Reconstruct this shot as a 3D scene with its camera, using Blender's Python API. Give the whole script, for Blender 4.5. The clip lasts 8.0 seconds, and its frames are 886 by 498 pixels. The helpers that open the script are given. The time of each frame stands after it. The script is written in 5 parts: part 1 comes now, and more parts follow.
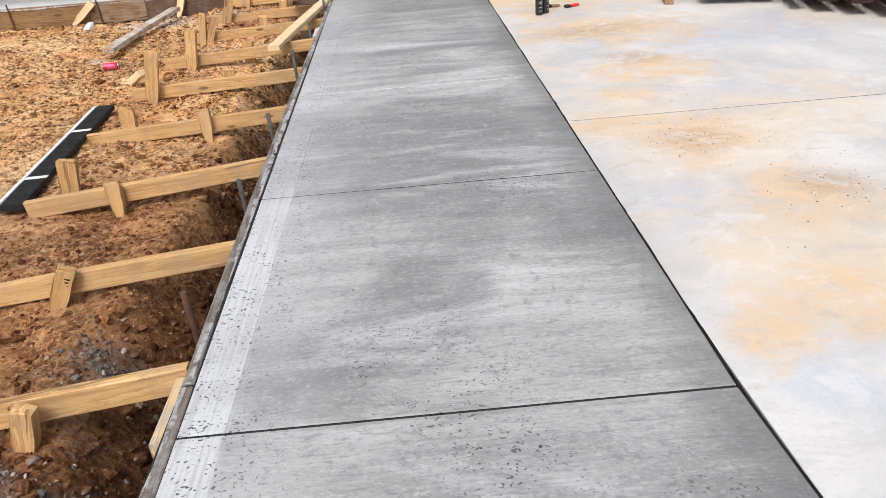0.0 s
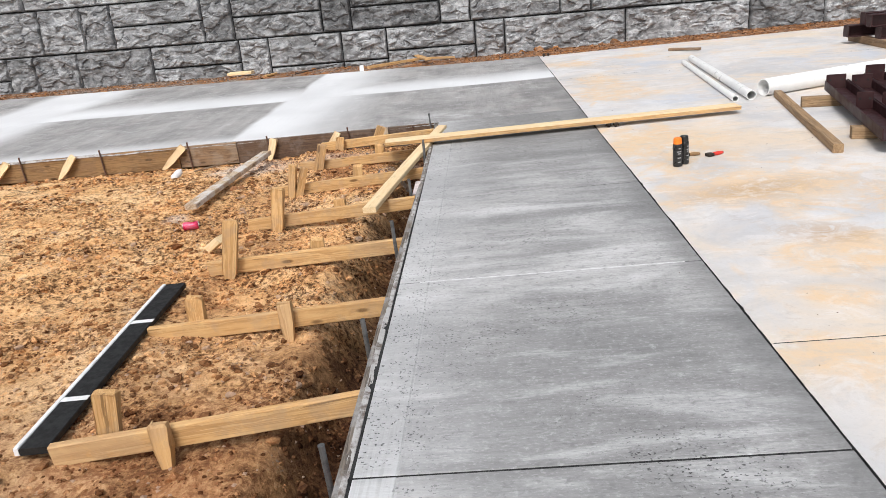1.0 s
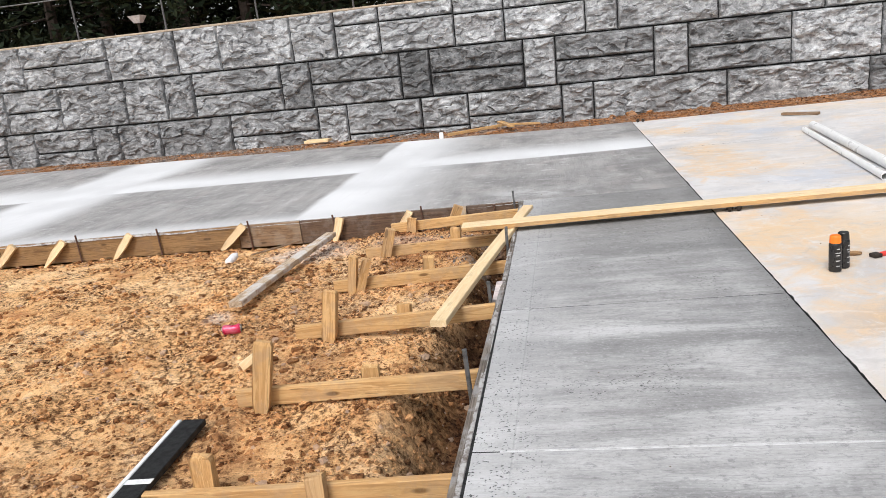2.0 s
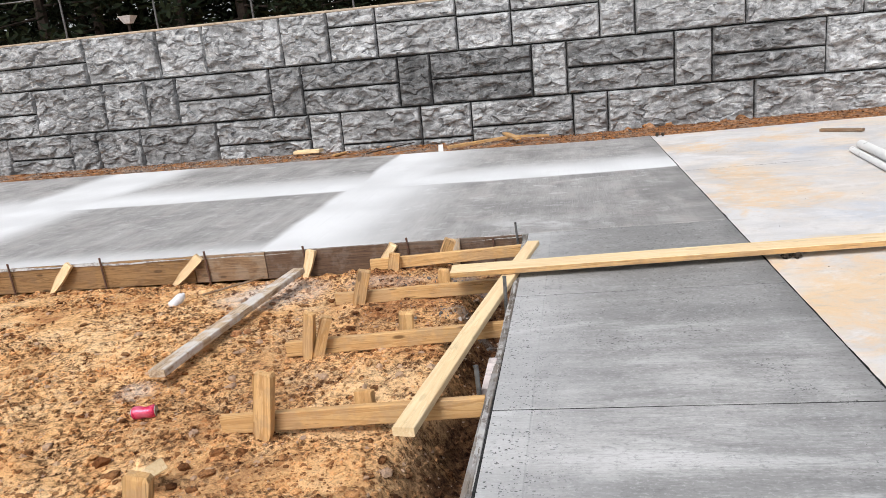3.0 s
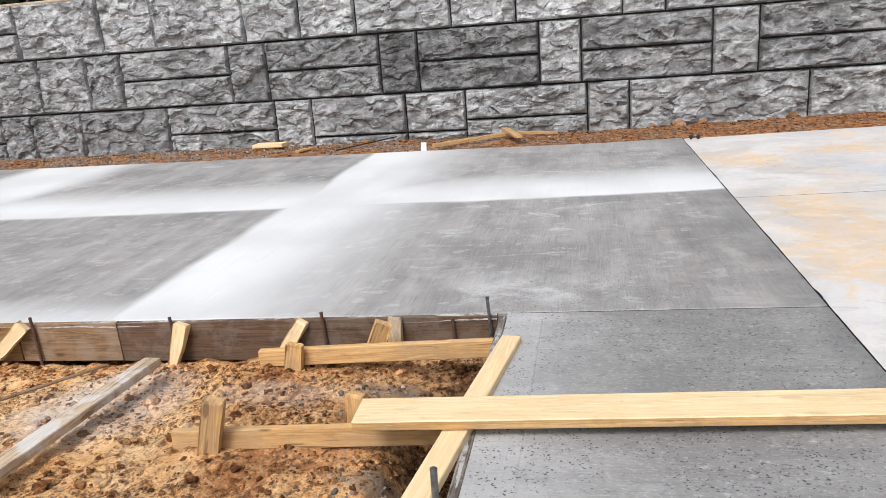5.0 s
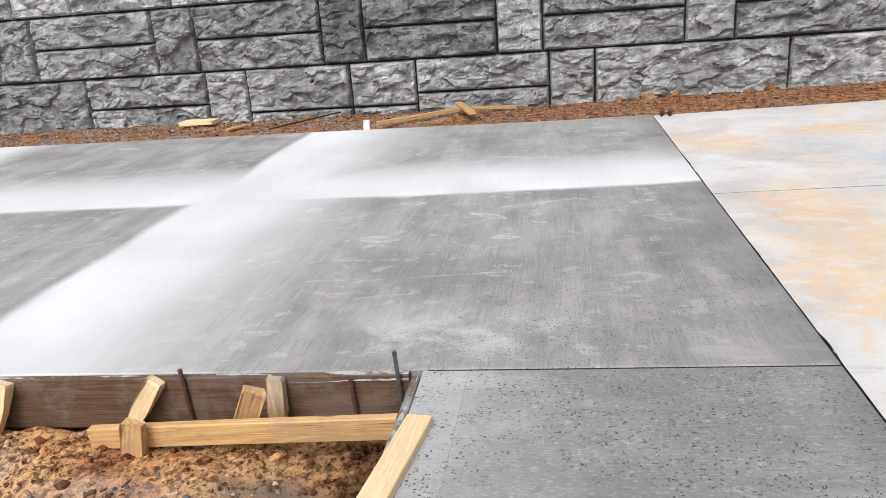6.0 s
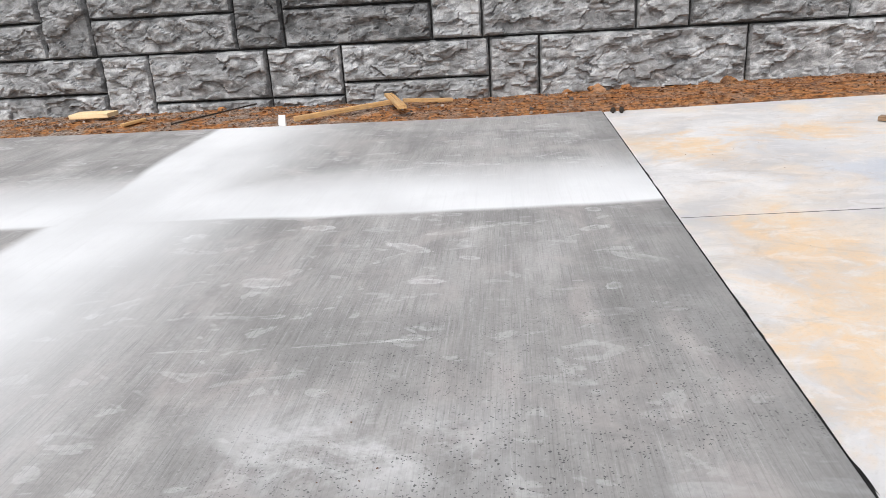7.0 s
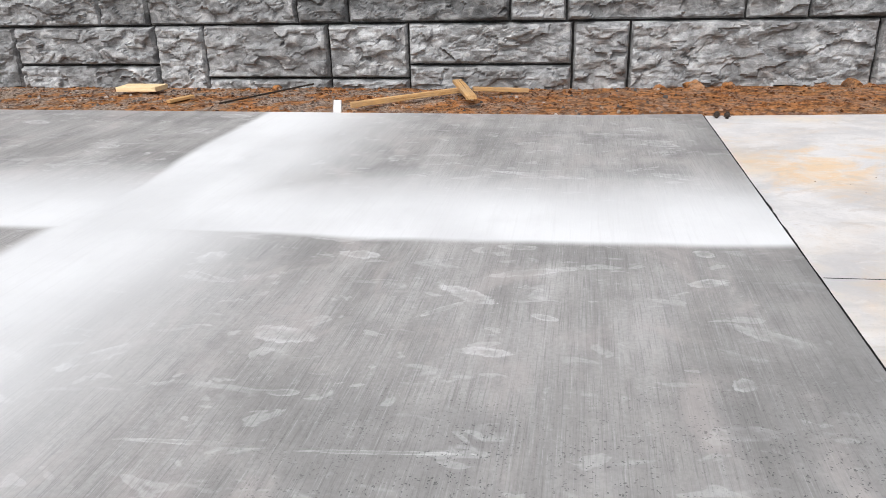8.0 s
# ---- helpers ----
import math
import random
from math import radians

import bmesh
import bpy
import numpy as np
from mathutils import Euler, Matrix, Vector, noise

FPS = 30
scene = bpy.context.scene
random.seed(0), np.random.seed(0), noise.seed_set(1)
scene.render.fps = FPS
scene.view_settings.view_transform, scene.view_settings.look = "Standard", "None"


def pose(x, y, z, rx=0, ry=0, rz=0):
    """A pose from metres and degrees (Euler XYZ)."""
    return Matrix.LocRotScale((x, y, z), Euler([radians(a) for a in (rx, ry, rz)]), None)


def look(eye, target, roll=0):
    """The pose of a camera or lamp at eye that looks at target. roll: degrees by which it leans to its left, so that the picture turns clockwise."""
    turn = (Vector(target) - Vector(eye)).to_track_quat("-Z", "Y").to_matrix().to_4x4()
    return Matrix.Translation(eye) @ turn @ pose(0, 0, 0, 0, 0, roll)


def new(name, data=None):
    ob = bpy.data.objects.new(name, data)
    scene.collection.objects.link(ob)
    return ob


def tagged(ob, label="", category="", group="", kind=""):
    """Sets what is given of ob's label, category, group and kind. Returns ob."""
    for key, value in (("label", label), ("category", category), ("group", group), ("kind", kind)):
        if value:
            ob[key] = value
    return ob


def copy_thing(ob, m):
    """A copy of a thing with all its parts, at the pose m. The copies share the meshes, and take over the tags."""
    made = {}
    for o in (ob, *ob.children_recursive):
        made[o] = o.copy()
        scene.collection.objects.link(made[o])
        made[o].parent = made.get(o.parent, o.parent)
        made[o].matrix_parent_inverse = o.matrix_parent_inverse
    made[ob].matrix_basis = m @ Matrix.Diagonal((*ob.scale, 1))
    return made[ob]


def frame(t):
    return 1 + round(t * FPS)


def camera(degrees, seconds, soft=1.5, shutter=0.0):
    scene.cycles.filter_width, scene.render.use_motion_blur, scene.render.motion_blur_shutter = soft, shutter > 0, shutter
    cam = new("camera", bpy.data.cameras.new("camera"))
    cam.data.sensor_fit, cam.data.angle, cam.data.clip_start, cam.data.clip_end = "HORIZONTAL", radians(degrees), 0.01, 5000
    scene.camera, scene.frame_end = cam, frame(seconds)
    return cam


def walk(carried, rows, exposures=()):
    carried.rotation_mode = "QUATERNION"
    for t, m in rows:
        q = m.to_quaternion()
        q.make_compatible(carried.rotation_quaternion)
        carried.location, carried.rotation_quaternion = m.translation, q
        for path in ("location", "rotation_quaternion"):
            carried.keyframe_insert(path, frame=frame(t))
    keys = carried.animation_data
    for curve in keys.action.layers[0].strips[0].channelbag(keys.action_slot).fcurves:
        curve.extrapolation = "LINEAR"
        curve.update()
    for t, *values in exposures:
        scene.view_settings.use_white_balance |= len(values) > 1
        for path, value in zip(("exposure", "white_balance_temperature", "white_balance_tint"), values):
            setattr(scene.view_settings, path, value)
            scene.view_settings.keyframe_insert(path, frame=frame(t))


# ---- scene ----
cam = camera(61.9, 8.0, soft=0.8)
PATH = [
    (0, (0.039, 0.208, 1.284), (0.08, 1.966, 0.332), -4.5),
    (0.5, (-0.009, 0.778, 1.322), (-0.034, 2.606, 0.512), -5.5),
    (1, (-0.154, 1.317, 1.377), (-0.309, 3.196, 0.709), -6.3),
    (1.5, (-0.195, 1.903, 1.421), (-0.489, 3.803, 0.871), -7.0),
    (1.7, (-0.239, 2.066, 1.4), (-0.564, 3.968, 0.879), -7.1),
    (2.8, (-0.239, 3.284, 1.371), (-0.631, 5.187, 0.899), -7.0),
    (3, (-0.274, 3.513, 1.364), (-0.65, 5.419, 0.887), -6.5),
    (3.5, (-0.208, 4.081, 1.351), (-0.558, 5.988, 0.86), -5.8),
    (4, (-0.232, 4.638, 1.349), (-0.581, 6.542, 0.844), -5.2),
    (4.2, (-0.268, 4.853, 1.371), (-0.62, 6.754, 0.858), -5.1),
    (5.3, (-0.224, 6.032, 1.342), (-0.647, 7.91, 0.801), -5.7),
    (5.5, (-0.208, 6.207, 1.354), (-0.61, 8.084, 0.794), -5.9),
    (6, (-0.118, 6.761, 1.337), (-0.46, 8.631, 0.716), -5.6),
    (6.5, (-0.123, 7.25, 1.317), (-0.396, 9.116, 0.65), -5.0),
    (7, (-0.059, 7.771, 1.314), (-0.264, 9.641, 0.636), -4.8),
    (7.5, (-0.054, 8.217, 1.319), (-0.29, 10.071, 0.607), -4.1),
    (8, (-0.176, 8.643, 1.314), (-0.543, 10.47, 0.588), -2.9),
]
walk(cam, [(t, look(eye, target, roll)) for t, eye, target, roll in PATH])

# ---- world, sun ----
world = bpy.data.worlds.new("world")
scene.world = world
world.use_nodes = True
wn = world.node_tree
sky = wn.nodes.new("ShaderNodeTexSky")
sky.sky_type = "NISHITA"
sky.sun_disc = False
sky.sun_elevation = radians(53)
sky.sun_rotation = radians(195)
sky.air_density, sky.dust_density, sky.ozone_density = 1.0, 4.0, 1.0
pale = wn.nodes.new("ShaderNodeHueSaturation")      # overcast: the sky's colour washed out
pale.inputs["Saturation"].default_value = 0.36
wn.links.new(sky.outputs[0], pale.inputs["Color"])
wn.links.new(pale.outputs[0], wn.nodes["Background"].inputs["Color"])
wn.nodes["Background"].inputs["Strength"].default_value = 0.172
sun = new("sun", bpy.data.lights.new("sun", "SUN"))
sun.data.energy, sun.data.angle, sun.data.color = 1.85, radians(18), (1.0, 0.99, 0.985)
sun.matrix_world = look((-3, -11, 15), (0, 0, 0))


# ---- node helpers ----
class Nodes:
    def __init__(self, name, rough=0.8, metal=0.0, spec=0.3):
        self.m = bpy.data.materials.new(name)
        self.m.use_nodes = True
        self.t = self.m.node_tree
        self.b = self.t.nodes["Principled BSDF"]
        self.b.inputs["Roughness"].default_value = rough
        self.b.inputs["Metallic"].default_value = metal
        self.b.inputs["Specular IOR Level"].default_value = spec

    def put(self, sock, v):
        if isinstance(v, bpy.types.NodeSocket):
            self.t.links.new(v, sock)
        elif isinstance(v, (tuple, list)) and len(v) == 3 and sock.type == "RGBA":
            sock.default_value = (*v, 1)
        else:
            sock.default_value = v

    def pos(self):
        return self.t.nodes.new("ShaderNodeNewGeometry").outputs["Position"]

    def obj(self):
        return self.t.nodes.new("ShaderNodeTexCoord").outputs["Object"]

    def rand(self):
        return self.t.nodes.new("ShaderNodeObjectInfo").outputs["Random"]

    def island(self):
        return self.t.nodes.new("ShaderNodeNewGeometry").outputs["Random Per Island"]

    def xyz(self, v):
        n = self.t.nodes.new("ShaderNodeSeparateXYZ")
        self.put(n.inputs[0], v)
        return n.outputs

    def scaled(self, v, s):
        n = self.t.nodes.new("ShaderNodeVectorMath")
        n.operation = "MULTIPLY"
        self.put(n.inputs[0], v)
        n.inputs[1].default_value = s
        return n.outputs[0]

    def add(self, v, w):
        n = self.t.nodes.new("ShaderNodeVectorMath")
        n.operation = "ADD"
        self.put(n.inputs[0], v)
        self.put(n.inputs[1], w)
        return n.outputs[0]

    def noise(self, v, scale, detail=4, rough=0.55, dist=0.0):
        n = self.t.nodes.new("ShaderNodeTexNoise")
        self.put(n.inputs["Vector"], v)
        n.inputs["Scale"].default_value, n.inputs["Detail"].default_value = scale, detail
        n.inputs["Roughness"].default_value, n.inputs["Distortion"].default_value = rough, dist
        return n.outputs["Fac"]

    def voro(self, v, scale, feature="F1", out="Distance", rand=1.0):
        n = self.t.nodes.new("ShaderNodeTexVoronoi")
        n.feature = feature
        self.put(n.inputs["Vector"], v)
        n.inputs["Scale"].default_value, n.inputs["Randomness"].default_value = scale, rand
        return n.outputs[out]

    def math(self, op, a, b=0.0):
        n = self.t.nodes.new("ShaderNodeMath")
        n.operation = op
        self.put(n.inputs[0], a)
        self.put(n.inputs[1], b)
        return n.outputs[0]

    def mul(self, *a):
        r = a[0]
        for k in a[1:]:
            r = self.math("MULTIPLY", r, k)
        return r

    def mx(self, *a):
        r = a[0]
        for k in a[1:]:
            r = self.math("MAXIMUM", r, k)
        return r

    def step(self, v, lo, hi, a=0.0, b=1.0):
        n = self.t.nodes.new("ShaderNodeMapRange")
        n.interpolation_type = "SMOOTHSTEP"
        self.put(n.inputs[0], v)
        lo, hi, a, b = (lo, hi, a, b) if lo < hi else (hi, lo, b, a)
        for i, k in enumerate((lo, hi, a, b)):
            n.inputs[1 + i].default_value = k
        return n.outputs[0]

    def blob(self, p, cx, cy, rx, ry, turn, rough, amount=0.9):
        """A soft-edged oval about a place, its outline frayed by a noise."""
        x, y, z = self.xyz(p)
        c, s = math.cos(math.radians(turn)), math.sin(math.radians(turn))
        x, y = self.math("SUBTRACT", x, cx), self.math("SUBTRACT", y, cy)
        u = self.math("ADD", self.mul(x, c / rx), self.mul(y, s / rx))
        v = self.math("ADD", self.mul(x, -s / ry), self.mul(y, c / ry))
        d = self.math("SQRT", self.math("ADD", self.mul(u, u), self.mul(v, v)))
        return self.math("ADD", d, self.mul(self.math("SUBTRACT", rough, 0.5), amount))

    def ramp(self, fac, stops):
        n = self.t.nodes.new("ShaderNodeValToRGB")
        self.put(n.inputs[0], fac)
        e = n.color_ramp.elements
        while len(e) < len(stops):
            e.new(0.5)
        for k, (p, c) in zip(e, stops):
            k.position, k.color = p, (*c, 1)
        return n.outputs[0]

    def mix(self, fac, a, b, mode="MIX"):
        n = self.t.nodes.new("ShaderNodeMix")
        n.data_type, n.blend_type = "RGBA", mode
        self.put(n.inputs[0], fac)
        self.put(n.inputs[6], a)
        self.put(n.inputs[7], b)
        return n.outputs[2]

    def done(self, color, bump=None, strength=0.3, distance=0.01, rough=None):
        self.put(self.b.inputs["Base Color"], color)
        if rough is not None:
            self.put(self.b.inputs["Roughness"], rough)
        if bump is not None:
            n = self.t.nodes.new("ShaderNodeBump")
            n.inputs["Strength"].default_value, n.inputs["Distance"].default_value = strength, distance
            self.put(n.inputs["Height"], bump)
            self.put(self.b.inputs["Normal"], n.outputs[0])
        return self.m


def grey(v, warm=-0.006):
    return (v * (1 + warm), v, v * (1 - warm))


# ---- materials ----
def make_sidewalk():
    g = Nodes("fresh_sidewalk_concrete", 0.75)
    p = g.pos()
    x, y, z = g.xyz(p)
    streak = g.noise(g.scaled(p, (0.8, 5, 5)), 1.9, 6, 0.68, 0.3)   # float marks across the walk
    fine = g.noise(g.scaled(p, (4, 48, 48)), 1.6, 4, 0.65)          # broom lines
    mottled = g.noise(p, 6, 7, 0.7, 0.3)
    spots = g.noise(p, 22, 5, 0.7)
    grain = g.noise(g.scaled(p, (0.7, 1.3, 1)), 70, 3, 0.6)
    damp = g.noise(g.add(p, (3, 1, 0)), 0.8, 5, 0.6, 0.5)
    base = g.ramp(streak, [(0.30, grey(0.295, 0.006)), (0.5, grey(0.385, 0.006)), (0.70, grey(0.47, 0.0))])
    base = g.mix(g.step(damp, 0.38, 0.60), g.mix(1.0, base, grey(0.66), "MULTIPLY"), base)
    cloudy = g.noise(g.scaled(g.add(p, (6, 2, 0)), (0.6, 2.0, 1)), 2.0, 6, 0.62, 0.6)
    base = g.mix(g.mul(g.step(cloudy, 0.50, 0.68), 0.5), base, grey(0.62, -0.006))
    base = g.mix(g.mul(g.step(cloudy, 0.48, 0.33), 0.48), base, grey(0.19, -0.004))
    # Dark clouds in the concrete; the oval at y 8.05 paints the plank's shadow.
    blotch_shadow = 0.0
    for cx, cy, rx, ry in ((0.22, 6.85, 0.5, 0.16), (0.0, 7.25, 0.5, 0.14), (0.05, 8.65, 0.16, 0.14), (0.45, 8.85, 0.16, 0.12), (-0.1, 8.05, 0.8, 0.12), (0.1, 5.65, 0.5, 0.15), (0.25, 3.9, 0.3, 0.2), (0.6, 2.7, 0.25, 0.35), (0.2, 5.05, 0.3, 0.14)):
        blotch_shadow = g.mx(blotch_shadow, g.step(g.blob(p, cx, cy, rx, ry, 0, cloudy, 2.4), 1.3, 0.2))
    base = g.mix(g.mul(blotch_shadow, 0.45), base, grey(0.18))
    late = g.mul(g.step(g.math("ADD", y, g.mul(damp, 3.0)), 7.8, 9.8), g.step(x, -0.8, -0.3), 0.68)
    base = g.mix(late, base, grey(0.19, 0.02))
    base = g.mix(g.mul(g.step(mottled, 0.5, 0.75), 0.22), base, grey(0.55, -0.01))
    base = g.mix(g.mul(g.step(spots, 0.56, 0.70), 0.36), base, grey(0.58, -0.01))
    base = g.mix(g.mul(g.step(spots, 0.46, 0.34), 0.5), base, grey(0.17))
    base = g.mix(g.mul(g.step(grain, 0.53, 0.68), 0.30), base, grey(0.16))
    base = g.mix(g.mul(g.step(grain, 0.46, 0.34), 0.22), base, grey(0.62))
    base = g.mix(g.mul(g.step(fine, 0.53, 0.66), 0.36), base, grey(0.17))
    base = g.mix(g.mul(g.step(g.math("ADD", x, g.mul(mottled, 0.9)), 0.35, -0.25), 0.4), base, grey(0.56, -0.008))
    # pale trowelled border by the form, strongest on the first panels
    border = g.mul(g.step(x, -0.515, -0.53), g.step(y, 3.6, 3.0, 0.10, 0.85), g.step(g.noise(p, 2.2, 3), 0.3, 0.55, 0.55, 1.0))
    lines = g.noise(g.scaled(p, (90, 2.0, 2.0)), 1.0, 4, 0.6)
    base = g.mix(g.mul(border, g.step(lines, 0.38, 0.56, 0.35, 1.0)), base, grey(0.60, -0.02))
    edge = g.mul(g.step(g.math("ADD", x, g.mul(g.noise(p, 3, 4, 0.65), 0.3)), 0.76, 0.98), 0.55)
    base = g.mix(edge, base, grey(0.14))
    wn2 = g.t.nodes.new("ShaderNodeTexNoise")
    g.put(wn2.inputs["Vector"], p)
    wn2.inputs["Scale"].default_value, wn2.inputs["Detail"].default_value = 55, 2
    pit = g.voro(g.add(g.scaled(p, (0.8, 1.0, 1)), g.scaled(wn2.outputs["Color"], (0.022, 0.022, 0))), 84, rand=1.0)
    dens = g.mx(g.step(x, -0.25, -0.6), g.mul(g.step(g.noise(p, 0.9, 3), 0.46, 0.62), 1.0), g.mul(g.step(y, 6.4, 7.6), 0.9))
    pits = g.mul(g.step(pit, 0.32, 0.20), dens, g.step(g.noise(p, 17, 3, 0.7), 0.43, 0.51), g.step(g.noise(p, 2.3, 3, 0.65), 0.36, 0.5))
    base = g.mix(g.mul(pits, 0.9), base, grey(0.04))
    h = g.math("SUBTRACT", g.math("ADD", g.mul(fine, 0.6), g.mul(grain, 0.4)), g.mul(pits, 1.4))
    return g.done(base, h, 0.55, 0.006, g.step(damp, 0.4, 0.6, 0.55, 0.8))


def make_driveway():
    g = Nodes("curing_driveway_concrete", 0.7)
    p0 = g.pos()
    n = g.t.nodes.new("ShaderNodeTexNoise")
    g.put(n.inputs["Vector"], p0)
    n.inputs["Scale"].default_value, n.inputs["Detail"].default_value = 0.55, 3
    warp = g.scaled(g.add(n.outputs["Color"], (-0.5, -0.5, -0.5)), (0.30, 0.26, 0))
    x, y, z = g.xyz(g.add(p0, warp))
    p = p0
    # dry pale bands between the darker, still damp bays: crisp at the far and right side of each bay, soft at the other
    def band_x(edge):
        return g.mul(g.step(x, edge - 0.05, edge + 0.07), g.step(x, edge + 0.45, edge + 1.75, 1, 0))
    cross = g.mul(g.step(y, 12.0, 12.1), g.step(y, 12.4, 13.6, 1, 0))
    bx = g.mx(band_x(-3.1), g.mul(g.step(x, -8.4, -8.0), g.step(x, -7.1, -6.3, 1, 0)), band_x(-12.4))
    pale = g.mx(bx, cross)
    patch = g.mul(g.step(g.math("ABSOLUTE", g.math("ADD", x, 0.62)), 0.65, 0.1), g.step(g.math("ABSOLUTE", g.math("SUBTRACT", y, 9.66)), 0.34, 0.05), 0.6)
    near = g.mul(g.step(y, 9.8, 9.3), g.step(x, -1.6, -3.0), 0.7)
    patch = g.mul(patch, g.step(g.noise(p0, 3.5, 6, 0.7, 0.6), 0.38, 0.62))
    pale = g.mx(pale, patch, near)
    pale = g.mul(pale, g.step(g.noise(g.scaled(p0, (3, 1, 1)), 1.5, 5, 0.65), 0.2, 0.5, 0.9, 1.0))
    broom = g.noise(g.scaled(p, (42, 1.1, 1)), 1.0, 4, 0.65)
    wide = g.noise(g.scaled(p, (5, 0.7, 1)), 1.0, 4, 0.6)
    cloud = g.noise(p, 1.3, 5, 0.6)
    grain = g.noise(p, 60, 3, 0.6)
    smear = g.noise(g.scaled(p, (2.4, 6.5, 1)), 1.5, 2, 0.5, 0.9)
    dark = g.ramp(wide, [(0.3, grey(0.255, 0.026)), (0.55, grey(0.35, 0.026)), (0.75, grey(0.46, 0.018))])
    dark = g.mix(g.mul(g.step(broom, 0.45, 0.66), 0.32), dark, grey(0.42))
    dark = g.mix(g.mul(g.step(cloud, 0.46, 0.64), 0.46), dark, grey(0.18, 0.01))
    dark = g.mix(g.mul(g.step(smear, 0.62, 0.72), 0.36), dark, grey(0.56))
    faint = g.noise(g.scaled(g.add(p, (4, 2, 0)), (3.6, 6.0, 1)), 1.3, 3, 0.55, 0.5)
    dark = g.mix(g.mul(g.step(faint, 0.62, 0.65), g.step(faint, 0.76, 0.70), 0.3), dark, grey(0.66))
    dark = g.mix(g.mul(g.step(g.noise(p, 18, 5, 0.7), 0.58, 0.7), 0.3), dark, grey(0.5))
    # chalky boot scuffs, brighter along their rims
    fray = g.noise(p, 9, 5, 0.7, 0.6)
    boots = 0.0
    prints = ((-1.30, 11.01, 0.15, 0.07, -12), (-0.64, 11.43, 0.15, 0.06, -34), (-0.73, 11.275, 0.12, 0.022, 43), (0.5, 11.165, 0.16, 0.06, -32),
              (-0.48, 11.985, 0.09, 0.04, -4), (-1.13, 10.615, 0.06, 0.025, 6), (-0.33, 10.72, 0.05, 0.025, 0), (-0.495, 10.955, 0.10, 0.045, -4),
              (-1.945, 11.72, 0.08, 0.11, 20), (-1.22, 11.825, 0.10, 0.06, -11), (-0.305, 11.245, 0.06, 0.03, -18), (0.345, 11.62, 0.08, 0.055, 17),
              (0.35, 10.825, 0.05, 0.05, 27), (-0.38, 11.685, 0.24, 0.045, 17), (0.385, 11.96, 0.06, 0.05, -16), (-0.75, 10.34, 0.28, 0.012, 5), (-1.35, 10.32, 0.22, 0.014, 3),
              (-1.93, 10.775, 0.17, 0.06, 44), (-3.535, 13.545, 0.18, 0.06, 54), (-3.945, 13.87, 0.18, 0.09, -24), (-3.425, 14.385, 0.15, 0.07, 58),
              (-3.36, 15.0, 0.18, 0.09, -16), (-5.16, 14.665, 0.17, 0.08, -5), (-0.47, 13.26, 0.35, 0.05, -14), (0.4, 13.25, 0.16, 0.06, -25),
              (0.375, 14.08, 0.15, 0.06, -13), (0.27, 14.605, 0.12, 0.08, 8), (-1.48, 13.63, 0.06, 0.11, 0), (0.30, 10.555, 0.10, 0.05, 4))
    for cx, cy, rx, ry, turn in prints:
        d = g.blob(p, cx, cy, rx * 0.9, ry * 0.75, turn, fray, 2.0)
        boots = g.mx(boots, g.mul(g.step(d, 1.15, 0.9), g.step(d, 0.3, 0.95, 0.3, 1.0)))
    dark = g.mix(g.mul(boots, g.step(g.noise(p, 5, 3), 0.38, 0.6, 0.10, 0.62)), dark, grey(0.68, -0.006))
    fib = g.noise(g.scaled(p, (150, 3.5, 1)), 1.0, 4, 0.7)
    dark = g.mix(g.mul(g.step(fib, 0.52, 0.64), 0.42), dark, grey(0.14, 0.01))
    dark = g.mix(g.mul(g.step(fib, 0.44, 0.32), 0.3), dark, grey(0.6))
    wet = g.step(g.math("ADD", g.math("ADD", x, g.mul(y, -0.55)), g.mul(cloud, 1.6)), -6.2, -4.2)
    dark = g.mix(g.mul(wet, 0.26), dark, grey(0.18, 0.025))
    dark = g.mix(g.mul(g.step(grain, 0.4, 0.65), 0.18), dark, grey(0.14))
    rosy = g.noise(g.scaled(g.add(p, (3, 9, 0)), (2.2, 1.2, 1)), 1.6, 6, 0.66, 0.5)
    dark = g.mix(g.mul(g.step(rosy, 0.5, 0.68), 0.45), dark, (0.43, 0.395, 0.385))
    dark = g.mix(g.mul(g.step(rosy, 0.46, 0.32), 0.24), dark, grey(0.16, 0.02))
    white = g.mix(g.mul(g.step(broom, 0.5, 0.7), 0.22), g.mix(g.step(cloud, 0.35, 0.65), grey(0.64, -0.014), grey(0.71, -0.014)), grey(0.57))
    col = g.mix(pale, dark, white)
    edge = g.mul(g.step(g.math("ADD", x, g.mul(cloud, 0.5)), 0.72, 1.12), 0.35, g.math("SUBTRACT", 1.0, pale))
    col = g.mix(edge, col, grey(0.13))
    jit = g.t.nodes.new("ShaderNodeTexNoise")
    g.put(jit.inputs["Vector"], p)
    jit.inputs["Scale"].default_value, jit.inputs["Detail"].default_value = 55, 2
    hole = g.voro(g.add(p, g.scaled(jit.outputs["Color"], (0.022, 0.022, 0))), 80)
    speck = g.mul(g.step(hole, 0.30, 0.18), g.step(g.noise(p, 1.3, 3), 0.36, 0.55), g.step(y, 11.4, 9.9), g.step(g.noise(p, 14, 2), 0.40, 0.50), g.step(x, -1.6, -0.4), 0.9)
    col = g.mix(speck, col, grey(0.07))
    h = g.math("SUBTRACT", g.math("ADD", g.mul(broom, 0.7), g.mul(grain, 0.3)), speck)
    return g.done(col, h, 0.4, 0.006, g.step(cloud, 0.4, 0.65, 0.5, 0.75))


